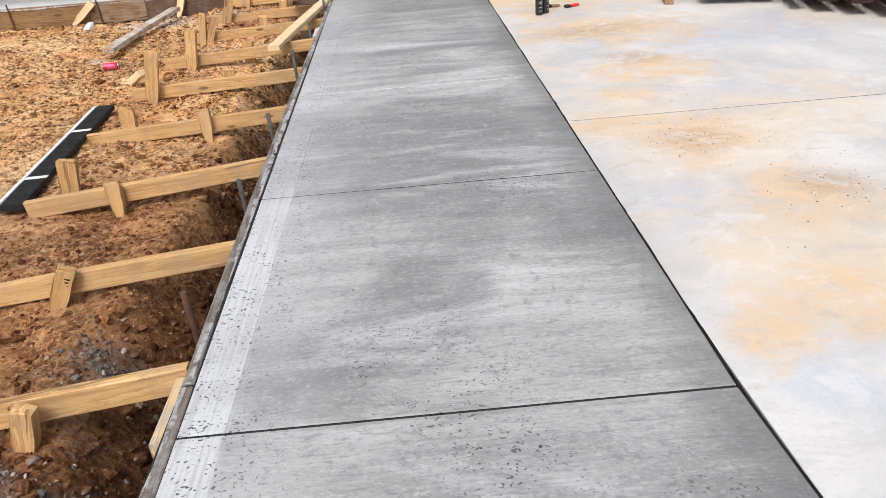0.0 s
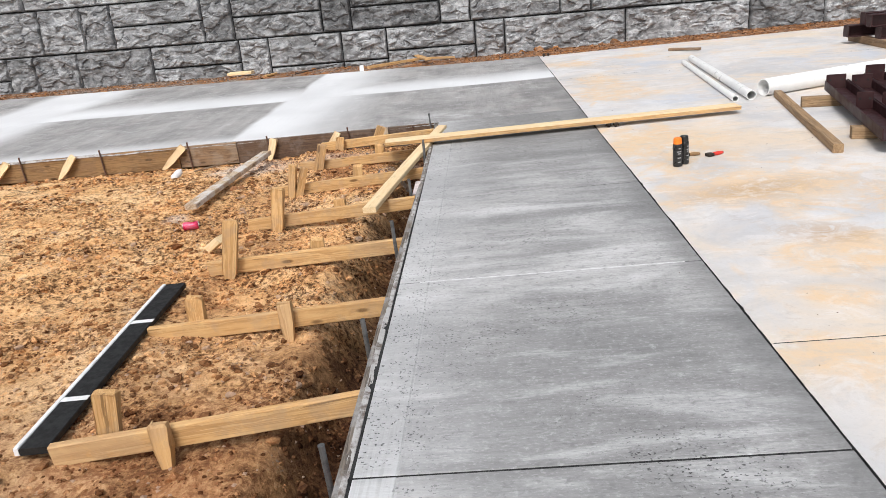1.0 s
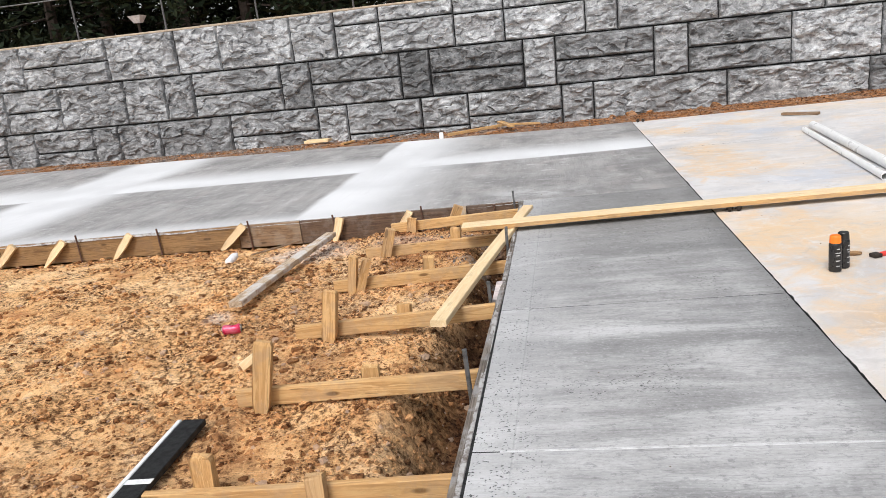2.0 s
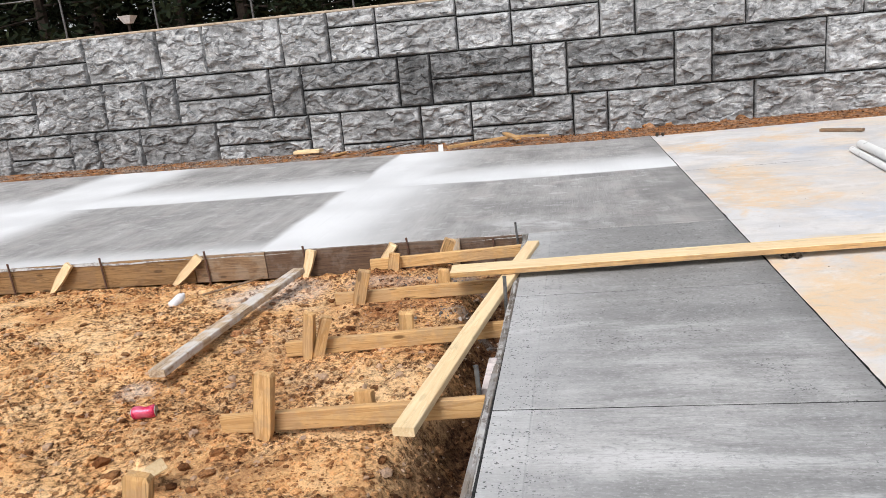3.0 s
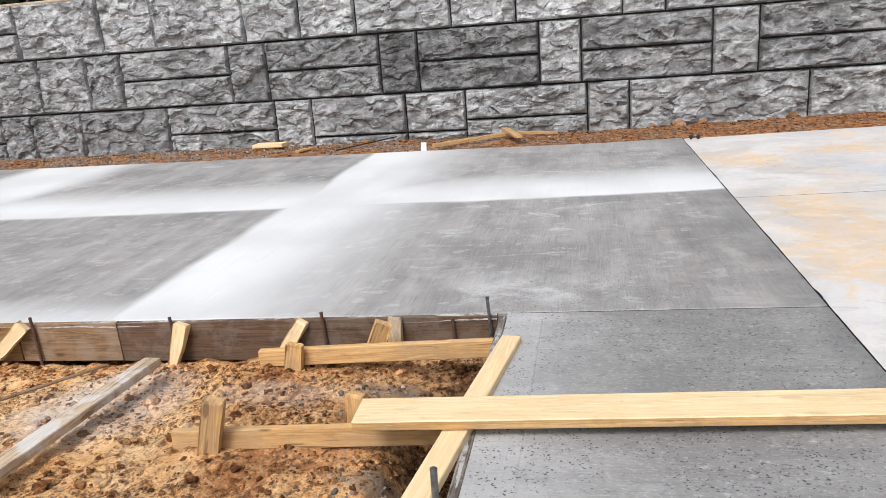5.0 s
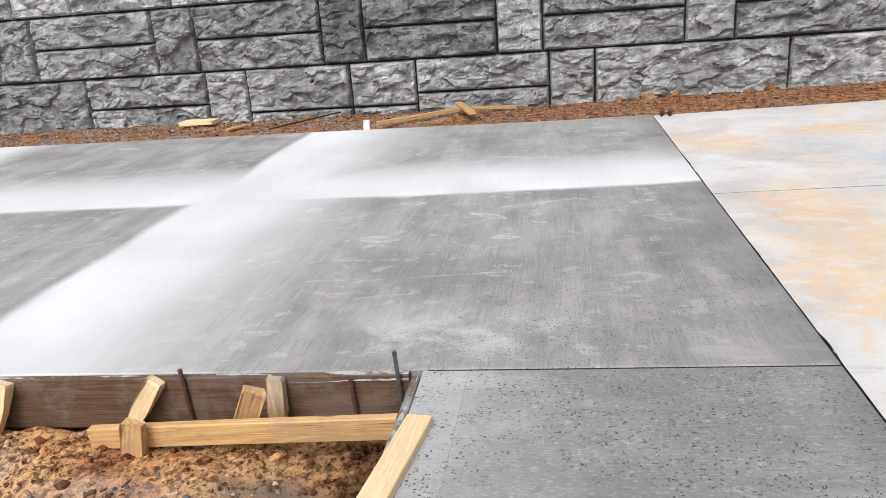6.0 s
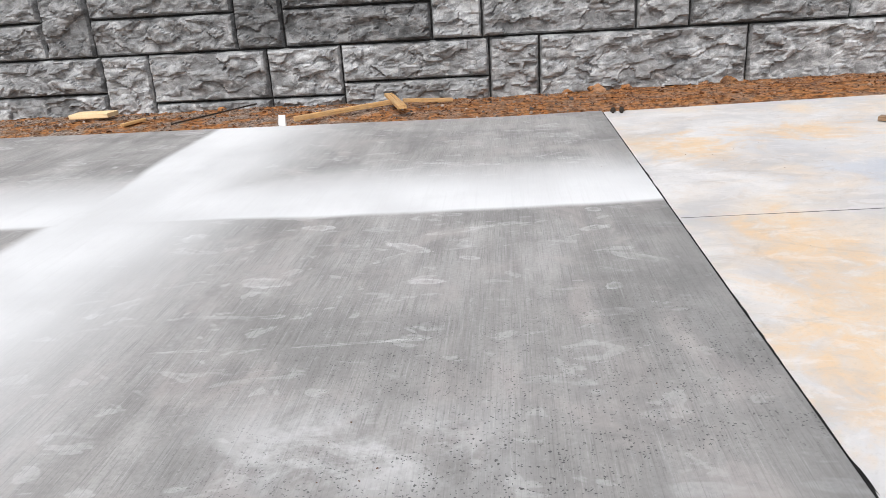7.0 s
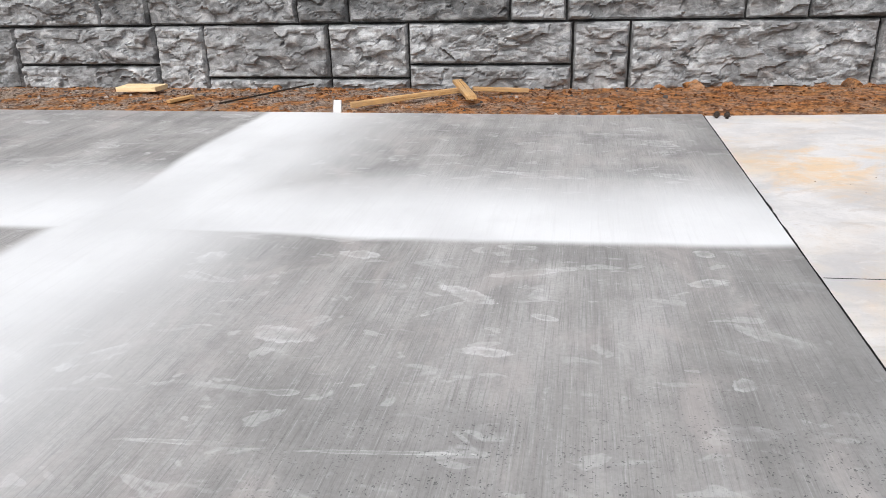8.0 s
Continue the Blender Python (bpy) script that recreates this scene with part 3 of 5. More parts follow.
def lumber_bm(length, wide, thick, bevel=0.004, seed=0):
    """A sawn board along x, a little uneven, with eased edges."""
    rng = random.Random(seed)
    bm = bmesh.new()
    n = max(2, int(length / 0.25))
    bow, twist = rng.uniform(-0.004, 0.004), rng.uniform(-0.02, 0.02)
    rings = []
    e = bevel
    sect = [(-1, -1, e, 0), (-1, -1, 0, e), (-1, 1, 0, -e), (-1, 1, e, 0), (1, 1, -e, 0), (1, 1, 0, -e), (1, -1, 0, e), (1, -1, -e, 0)]
    for i in range(n + 1):
        u = i / n
        x = (u - 0.5) * length
        dy = bow * (1 - (2 * u - 1) ** 2) * length
        w = twist * (u - 0.5)
        ring = []
        for sy, sz, ey, ez in sect:
            yy, zz = sy * wide / 2 + ey, sz * thick / 2 + ez
            ring.append(bm.verts.new((x + rng.uniform(-1, 1) * 0.002 * (i in (0, n)), yy - w * zz + dy, zz + w * yy)))
        rings.append(ring)
    for a, b in zip(rings, rings[1:]):
        for i in range(8):
            bm.faces.new((a[i], a[(i + 1) % 8], b[(i + 1) % 8], b[i]))
    bm.faces.new(list(reversed(rings[0])))
    bm.faces.new(rings[-1])
    bmesh.ops.recalc_face_normals(bm, faces=bm.faces)
    return bm


def board(name, p0, p1, wide, thick, mat, label, category="board", group="", roll=0.0, seed=0, kind=""):
    m, length = along(p0, p1, roll)
    return thing(name, lumber_bm(length, wide, thick, seed=seed), mat, label, category, group, kind, m=m)


def stake_bm(length, wide, thick, seed=0, taper=0.35):
    """A sawn stake along z from its pointed foot at z=0 up to a hammered head."""
    rng = random.Random(seed)
    bm = bmesh.new()
    tip = min(0.22, length * taper)
    e = 0.004
    rings = []
    for h, f in ((0, 0.12), (tip, 1.0), (length * 0.7, 1.0), (length - 0.012, 1.0), (length, 0.93)):
        w, t = wide * f, thick * max(f, 0.6)
        ring = []
        for sx, sy, ex, ey in [(-1, -1, e, 0), (-1, -1, 0, e), (-1, 1, 0, -e), (-1, 1, e, 0), (1, 1, -e, 0), (1, 1, 0, -e), (1, -1, 0, e), (1, -1, -e, 0)]:
            k = 0.006 if h > length - 0.02 else 0.001
            ring.append(bm.verts.new((sx * w / 2 + ex * f + rng.uniform(-k, k), sy * t / 2 - ey * f + rng.uniform(-k, k), h + (rng.uniform(-0.006, 0.006) if h == length else 0))))
        rings.append(ring)
    for a, b in zip(rings, rings[1:]):
        for i in range(8):
            bm.faces.new((a[i], a[(i + 1) % 8], b[(i + 1) % 8], b[i]))
    bm.faces.new(list(reversed(rings[0])))
    bm.faces.new(rings[-1])
    # wood grain runs along x in the material, so the stake is turned to lie along x
    bmesh.ops.rotate(bm, cent=(0, 0, 0), matrix=Matrix.Rotation(radians(90), 3, "Y"), verts=bm.verts)
    bmesh.ops.recalc_face_normals(bm, faces=bm.faces)
    return bm


def stake(top, base, wide, thick, mat, label, turn=0.0, group="form stakes", deep=0.12, seed=0, taper=0.35):
    """A stake driven past base into the soil; turn: degrees about its own length."""
    t, b = Vector(top), Vector(base)
    d = (t - b).normalized()
    b = b - d * deep
    x = d
    y = Vector((0, 1, 0)) - x * x.y
    y.normalize()
    z = x.cross(y)
    rot = Matrix((x, y, z)).transposed().to_4x4()
    return thing("form_stake", stake_bm((t - b).length, wide, thick, seed, taper), mat, label, "wooden stake", group,
                 m=Matrix.Translation(b) @ rot @ pose(0, 0, 0, turn))


def rod(name, top, base, r, mat, label, category="steel pin", group="form pins", n=10):
    t, b = Vector(top), Vector(base)
    length = (t - b).length
    bm = lathe_bm([(r * 0.8, 0), (r, 0.004), (r, length * 0.5), (r, length - 0.008), (r * 1.08, length - 0.006), (r * 1.05, length)], n)
    m = Matrix.Translation(b) @ (t - b).to_track_quat("Z", "Y").to_matrix().to_4x4()
    return thing(name, bm, mat, label, category, group, smooth=False, m=m)


# ---- levels of the place ----
def walk_edge(y):
    """The walk's edge beside the form, which runs slightly askew."""
    return -0.648 - 0.0075 * (min(max(y, 0.0), 9.3) - 1.6)


def slab_z(x, y):
    """Height of the concrete: flat along the walk, the far driveway warps up to one side."""
    k = max(0.0, y - 9.3)
    return 0.00356 * k * -max(x, -16) if x < 0 else -0.0004 * k * x


def fbm(x, y, s, o=4, z=0.0):
    return noise.fractal(Vector((x * s, y * s, z)), 0.9, 2.1, o)


def smooth01(v, lo, hi):
    t = min(1.0, max(0.0, (v - lo) / (hi - lo)))
    return t * t * (3 - 2 * t)


def soil_z(x, y):
    h = -0.165 + 0.045 * smooth01(-x, 2.1, 3.4) * (1 - smooth01(y, 7.6, 9.1)) - 0.045 * smooth01(y, 8.2, 9.2)
    h += 0.030 * fbm(x, y, 1.1, 3, 2.0) + 0.022 * fbm(x, y, 6.5, 4, 5.0)
    h += 0.020 * (noise.voronoi(Vector((x * 9, y * 9, 0.3)))[0][0] - 0.4) * -1.0
    trench = smooth01(x, -1.14 + 0.10 * fbm(x, y, 1.3, 2, 7.0), -0.90) * (1 - smooth01(y, 8.5, 9.1))
    h += 0.060 * smooth01(y, 8.55, 8.85) * (1 - smooth01(y, 9.0, 9.15)) * smooth01(-x, 1.15, 1.5) * (1 - smooth01(-x, 2.05, 2.3))
    h -= 0.025 * smooth01(y, 8.95, 9.2) * smooth01(-x, 2.1, 2.4)
    return h - 0.30 * trench


def strip_z(x, y):
    t = (y - 15.2) / 1.75
    return slab_z(x, 15.2) - 0.015 + 0.06 * t * (1 - t) - (0.06 if x < 0 else 0.05) * t * t + 0.022 * fbm(x, y, 3.0, 4, 3.0) + 0.004 * fbm(x, y, 9, 2, 4.0)


def ground_z(x, y):
    if y > 17.2:
        return 2.30 - 0.022 * max(-14, min(10, x)) + 0.05 * fbm(x, y, 0.6, 2) + 0.06 * max(0, min(10, y - 19))
    if y > 15.19:
        return strip_z(x, min(y, 17.0))
    if y < 9.27 and x < -0.675:
        return soil_z(x, y)
    return -0.42


# ---- ground: one sheet to the horizon ----
def spread(*runs):
    out = []
    for a, b, d in runs:
        n = max(1, round((b - a) / d))
        out += [a + (b - a) * i / n for i in range(n)]
    return out + [runs[-1][1]]


def build_ground():
    xs = spread((-600, -60, 135), (-60, -16, 8), (-16, -7, 0.22), (-7, -4.2, 0.09), (-4.2, -0.68, 0.034), (-0.68, -0.64, 0.04), (-0.64, 8, 0.11), (8, 16, 1), (16, 60, 11), (60, 600, 135))
    ys = spread((-400, -40, 90), (-40, -4, 6), (-4, 0.6, 0.3), (0.6, 9.27, 0.034), (9.27, 9.31, 0.04), (9.31, 15.1, 1.0), (15.1, 15.2, 0.1), (15.2, 17.05, 0.07), (17.05, 17.3, 0.25), (17.3, 24, 0.8), (24, 60, 6), (60, 800, 148))
    nx = len(xs)
    verts = [(x, y, ground_z(x, y)) for y in ys for x in xs]
    faces = [(j * nx + i, j * nx + i + 1, (j + 1) * nx + i + 1, (j + 1) * nx + i) for j in range(len(ys) - 1) for i in range(nx - 1)]
    me = bpy.data.meshes.new("ground")
    me.from_pydata(verts, [], faces)
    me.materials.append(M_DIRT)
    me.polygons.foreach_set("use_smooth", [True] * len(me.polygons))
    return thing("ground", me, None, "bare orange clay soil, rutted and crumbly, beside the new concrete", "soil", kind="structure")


build_ground()


def build_clods():
    """Loose clods, crumbs and gravel over the soil, one mesh."""
    rng = random.Random(5)
    base = bmesh.new()
    bmesh.ops.create_icosphere(base, subdivisions=1, radius=1)
    bv = [v.co.copy() for v in base.verts]
    bf = [[v.index for v in f.verts] for f in base.faces]
    base.free()
    verts, faces = [], []

    def lump(x, y, z, r):
        o = len(verts)
        sx, sy, sz = r * rng.uniform(0.7, 1.4), r * rng.uniform(0.7, 1.3), r * rng.uniform(0.45, 0.85)
        a = rng.uniform(0, 6.3)
        ca, sa = math.cos(a), math.sin(a)
        for v in bv:
            k = rng.uniform(0.6, 1.25)
            px, py, pz = v.x * sx * k, v.y * sy * k, v.z * sz * k
            verts.append((x + ca * px - sa * py, y + sa * px + ca * py, z + pz + 0.15 * sz))
        faces.extend([[o + i for i in f] for f in bf])

    for _ in range(40000):
        x = -0.85 - 3.9 * rng.random() ** 1.15
        y = rng.uniform(0.9, 9.2)
        if fbm(x, y, 1.9, 3, 11.0) + rng.uniform(-0.62, 0.58) < 0:
            continue
        lump(x, y, soil_z(x, y), min(0.034, 0.0052 + 0.0056 * rng.expovariate(1.0)))
    octa = [Vector(v) for v in ((1, 0, 0), (-1, 0, 0), (0, 1, 0), (0, -1, 0), (0, 0, 1), (0, 0, -1))]
    octf = [(0, 2, 4), (2, 1, 4), (1, 3, 4), (3, 0, 4), (2, 0, 5), (1, 2, 5), (3, 1, 5), (0, 3, 5)]
    for _ in range(60000):                                 # fine crumbs
        x = -0.80 - 2.5 * rng.random() ** 1.2
        y = rng.uniform(1.2, 9.22)
        if fbm(x, y, 2.6, 3, 17.0) + rng.uniform(-0.5, 0.45) < 0:
            continue
        r = 0.0035 + 0.0030 * rng.expovariate(1.0)
        z, o, a = soil_z(x, y), len(verts), rng.uniform(0, 6.3)
        ca, sa = math.cos(a), math.sin(a)
        for v in octa:
            k = r * rng.uniform(0.6, 1.4)
            px, py = v.x * k * 1.2, v.y * k
            verts.append((x + ca * px - sa * py, y + sa * px + ca * py, z + v.z * k * 0.7))
        faces.extend([[o + i for i in f] for f in octf])
    for _ in range(3200):
        x, y = rng.uniform(-9, -4.6), rng.uniform(2.5, 9.2)
        lump(x, y, soil_z(x, y), min(0.034, 0.007 + 0.006 * rng.expovariate(1.0)))
    for _ in range(420):                                   # crumbs heaped against the driveway form
        x = rng.uniform(-6.5, -0.9)
        y = 9.22 - abs(rng.gauss(0, 0.16))
        lump(x, y, soil_z(x, y), rng.uniform(0.008, 0.03))
    for _ in range(11000):                                  # strip at the wall's foot
        x, y = rng.uniform(-11, 7.5), rng.uniform(15.22, 16.92)
        lump(x, y, strip_z(x, y), min(0.030, 0.005 + 0.0045 * rng.expovariate(1.0)))
    me = bpy.data.meshes.new("clods")
    me.from_pydata(verts, [], faces)
    me.materials.append(M_CLOD)
    thing("soil_clods", me, None, "loose clay clods and grey gravel scattered over the soil", "clods", kind="stuff")


build_clods()


# ---- concrete ----
def sheet_bm(xs, ys, zf, drop):
    """A solid sheet over a grid with heights zf(x, y), its sides going down by drop."""
    bm = bmesh.new()
    g = [[bm.verts.new((x, y, zf(x, y))) for x in xs] for y in ys]
    for j in range(len(ys) - 1):
        for i in range(len(xs) - 1):
            bm.faces.new((g[j][i], g[j][i + 1], g[j + 1][i + 1], g[j + 1][i]))
    rim = g[0] + [r[-1] for r in g[1:]] + g[-1][-2::-1] + [r[0] for r in g[-2:0:-1]]
    low = [bm.verts.new((v.co.x, v.co.y, v.co.z - drop)) for v in rim]
    n = len(rim)
    for i in range(n):
        bm.faces.new((rim[i], low[i], low[(i + 1) % n], rim[(i + 1) % n]))
    return bm


WALK_L, WALK_R = -0.711, 0.812
WALK_JOINTS = [-2.86, -1.34, 0.18, 1.69, 3.18, 4.725, 6.23, 7.69, 9.295]


def edge_stations(a, b, inner, r=0.010):
    return [a, a + r * 0.15, a + r * 0.5, a + r] + inner + [b - r, b - r * 0.5, b - r * 0.15, b]


def edge_drop(v, a, b, r=0.010):
    d = min(v - a, b - v)
    return 0.0 if d >= r else -r * 0.8 * (1 - math.sqrt(max(0.0, 1 - (1 - d / r) ** 2)))


sidewalk = holder("sidewalk", "new grey concrete sidewalk with tooled joints and a pale trowelled border", "sidewalk", kind="structure")
for a, b in zip(WALK_JOINTS, WALK_JOINTS[1:]):
    a, b = a + 0.0048, b - 0.0048
    gx = -0.52
    xs = edge_stations(WALK_L, WALK_R, [WALK_L + 0.06, gx - 0.006, gx - 0.002, gx + 0.002, gx + 0.006, -0.3, -0.1, 0.1, 0.3, 0.5, 0.7], 0.004)
    ys = edge_stations(a, b, [a + (b - a) * i / 12 for i in range(1, 12)], 0.004)
    def top(x, y, a=a, b=b):
        groove = -0.0016 if abs(x - (-0.52)) < 0.003 else 0.0
        return edge_drop(x, WALK_L, WALK_R, 0.004) + edge_drop(y, a, b, 0.004) + groove + 0.0012 * fbm(x, y, 2.0, 2)
    bm = sheet_bm(xs, ys, top, 0.12)
    for v in bm.verts:                              # fit the panel to the skewed edge
        if v.co.x < gx - 0.008:
            v.co.x = gx + (v.co.x - gx) * (gx - walk_edge(v.co.y)) / (gx - WALK_L)
        elif v.co.x > 0.75:
            v.co.x += 0.055 * max(0.0, 1.69 - v.co.y) * (v.co.y > 0)
    part("slab_panel", bm, M_WALK, sidewalk)
# Shallow black bed: its colour draws the shadow line of the tooled joints.
part("joint_bed", box_bm(1.498, 12.16, 0.05, 0, (0.059, 3.222, -0.0282)), M_GROOVE, sidewalk, "joint bottom coloured dark as shade in the gap")
part("joint_dust", box_bm(1.30, 0.0092, 0.008, 0, (0.08, 4.725, -0.0048)), M_CRUST2, sidewalk, "pale dust filling a joint")

driveway = holder("driveway", "fresh concrete driveway slab with pale dry bands between darker damp bays", "driveway", kind="structure")
ys = edge_stations(9.303, 15.2, [9.4 + 5.7 * i / 24 for i in range(25)])
xs = edge_stations(-15.0, WALK_R, [-14.9 + 15.6 * i / 60 for i in range(61)], 0.004)
part("slab_panel", sheet_bm(xs, ys, lambda x, y: slab_z(x, y) + edge_drop(x, -15, WALK_R, 0.004) + edge_drop(y, 9.303, 15.2) + 0.002 * fbm(x, y, 0.8, 2), 0.2), M_DRIVE, driveway)

old_slab = holder("concrete_pad", "whitish older concrete pad stained with ochre clay", "concrete pad", kind="structure")
for a, b in ((-9.0, 3.838), (3.845, 11.718), (11.725, 15.12)):
    xs = edge_stations(0.8185, 16, [0.8185 + 15.0 * (i / 24) ** 1.6 + 0.05 for i in range(24)], 0.003)
    ys = edge_stations(a, b, [a + (b - a) * i / 20 for i in range(1, 20)], 0.004)
    bm = sheet_bm(xs, ys, lambda x, y, a=a, b=b: slab_z(x, y) + edge_drop(x, 0.8185, 16, 0.003) + edge_drop(y, a, b, 0.004) + 0.002 * fbm(x, y, 0.7, 2), 0.2)
    for v in bm.verts:
        if v.co.x < 0.83:
            v.co.x += 0.055 * max(0.0, 1.69 - v.co.y) * (v.co.y > 0)
    part("slab_panel", bm, M_OLD, old_slab)
for y in (3.8415, 11.7215):
    part("joint_bed", sheet_bm([0.83, 2, 4, 8, 15.9], [y - 0.012, y + 0.012], lambda x, y: slab_z(x, y) - 0.0012, 0.03), M_CORE, old_slab, "joint bottom coloured dark as shade in the gap")


def build_joint_filler():
    """Ragged bituminous strip between the walk and the pad."""
    rng = random.Random(3)
    bm = bmesh.new()
    rows = []
    y = -2.8
    while y < 15.16:
        wide = max(0.0, fbm(2, y, 1.4, 3))
        l, r = WALK_R - 0.001 - 0.003 * max(0, rng.gauss(0, 1)) * wide, 0.8195 + 0.018 * wide * rng.random()
        l, r = (q + 0.055 * max(0.0, 1.69 - y) * (y > 0) for q in (l, r))
        zz = slab_z(0.82, y) + 0.001 + 0.0035 * fbm(0, y, 3.0, 3)
        rows.append([bm.verts.new((l, y, zz - 0.06)), bm.verts.new((l, y, zz - 0.0015)), bm.verts.new(((l + r) / 2, y, zz + rng.uniform(-0.004, 0.003))), bm.verts.new((r, y, zz - 0.002)), bm.verts.new((r, y, zz - 0.06))])
        y += rng.uniform(0.03, 0.07)
    for a, b in zip(rows, rows[1:]):
        for i in range(4):
            bm.faces.new((a[i], a[i + 1], b[i + 1], b[i]))
    return thing("expansion_joint", bm, M_JOINT, "ragged black expansion joint strip between walk and pad", "joint strip", kind="structure")


build_joint_filler()


# ---- retaining wall ----
WALL_Y = 16.985
wall = holder("wall_north", "tall retaining wall of grey rock-faced cast stone blocks", "retaining wall", kind="structure", m=pose(0, WALL_Y, 0, 0, 1.25, 0))
part("wall_core", box_bm(26, 0.5, 2.98, 0, (-3.0, 0.31, 0.935)), M_CORE, wall, "recessed wall core, blackened as shade in the joints")
Z0, Z1, Z2, Z3 = -0.26, 0.645, 1.552, 2.45


def rock_face_bm(w, h, seed):
    """A block with a chiselled face towards -y and eased, sunk edges, about its own middle."""
    nx, nz = max(6, round(w / 0.022)), max(5, round(h / 0.022))
    gap = 0.012
    hw, hh = w / 2 - gap, h / 2 - gap
    off = Vector((seed * 3.17, seed * 1.31, seed * 0.7))
    bm = bmesh.new()
    rows = []
    for j in range(nz + 1):
        row = []
        for i in range(nx + 1):
            u, v = i / nx * 2 - 1, j / nz * 2 - 1
            x, z = u * hw, v * hh
            q = Vector((x * 2.0, z * 3.4, 0)) + off
            d = 0.045 * noise.noise(q) + 0.030 * noise.noise(q * 2.3)
            s = Vector((x * 4.0, z * 8.5, 0)) + off
            s += Vector((noise.noise(s * 0.7), noise.noise(s * 0.9 + Vector((5, 0, 0))), 0)) * 0.9
            dist, pts = noise.voronoi(s)
            d += 0.030 * noise.cell(pts[0] * 7.3) + 0.030 * (dist[1] - dist[0]) * (0.5 + 0.5 * noise.noise(q * 3))
            d += 0.022 * abs(noise.noise(q * 4.0)) + 0.005 * noise.noise(q * 11)
            d = max(-0.018, 1.3 * d + 0.006)
            e = min(hw - abs(x), hh - abs(z))
            k = smooth01(e, 0.0, 0.035)
            y = -0.020 - d * k if e > 1e-6 else 0.03
            wob = 0.004 * noise.noise(Vector((x * 9, z * 9, 3)) + off) * (1 - k)
            row.append(bm.verts.new((x + wob, y, z + wob)))
        rows.append(row)
    for j in range(nz):
        for i in range(nx):
            bm.faces.new((rows[j][i], rows[j][i + 1], rows[j + 1][i + 1], rows[j + 1][i]))
    rim = rows[0] + [r[-1] for r in rows[1:]] + rows[-1][-2::-1] + [r[0] for r in rows[-2:0:-1]]
    back = [bm.verts.new((v.co.x, 0.12, v.co.z)) for v in rim]
    n = len(rim)
    for i in range(n):
        bm.faces.new((rim[i], back[i], back[(i + 1) % n], rim[(i + 1) % n]))
    return bm


def block(x0, x1, z0, z1, seed, dark=0):
    bm = rock_face_bm(x1 - x0, z1 - z0, seed)
    part("block", bm, (M_BLOCK, M_BLOCK_MID, M_BLOCK_DARK, M_BLOCK_DRY)[dark], wall, m=Matrix.Translation(((x0 + x1) / 2, 0, (z0 + z1) / 2)))


def course(z0, z1, joints, split, special=(), dark=(), drying=(), dry=()):
    """Blocks between the joints; those that start at a joint in split are two high, those in special have their own bed joint."""
    special = dict(special)
    for a, b in zip(joints, joints[1:]):
        cut = special.get(a) or ((z0 + z1) / 2 - 0.005 if a in split else None)
        seed = a * 1.7 + z0 * 11
        wet = 2 if a in dark else 1 if a in drying else 3 if a in dry else 0
        if cut:
            block(a, b, z0, cut, seed + 5, wet)
            block(a, b, cut, z1, seed, wet)
        else:
            block(a, b, z0, z1, seed, wet)


course(Z0, Z1, [-14.4, -12.4, -11.7, -10.29, -9.68, -8.73, -7.12, -5.23, -4.61, -3.075, -2.14, -0.32, 0.28, 2.71, 5.15, 6.6, 8.4, 10],
       {-14.4, -11.7, -7.12, -2.14}, {-4.61: 0.035, -3.075: 0.035}.items(), drying={-10.29, -9.68, -8.73, 5.15})
course(Z1, Z2, [-14.6, -12.8, -12.2, -10.9, -9.37, -8.45, -7.81, -5.90, -5.27, -3.42, -2.82, -1.0, -0.395, 1.417, 2.03, 3.82, 5.32, 6.0, 7.8, 10],
       {-14.6, -12.2, -7.81, -5.27, -2.82, -0.395, 2.03, 6.0}, dark={-3.42, -2.82}, drying={-5.27, -5.90, -0.395, 2.03, -8.45}, dry={-1.0, 1.417, 3.82})
course(Z2, Z3, [-14.2, -11.6, -9.6, -8.05, -7.10, -5.56, -4.65, -3.75, -2.28, -1.32, 0.19, 0.78, 2.56, 4.37, 6.2, 8.0, 10],
       {-11.6}, {-4.65: 2.16, -3.75: 2.16, -2.28: 2.14, -1.32: 2.14, 0.78: 2.2}.items(), dry={-11.6, -9.6, -8.05, -7.10, -5.56, -4.65, -3.75, -2.28, -1.32, 0.19, 0.78})
part("coping", lumber_bm(25.6, 0.52, 0.045, 0.012, 4), M_TAN, wall, m=Matrix.Translation((-3.0, 0.30, Z3)))

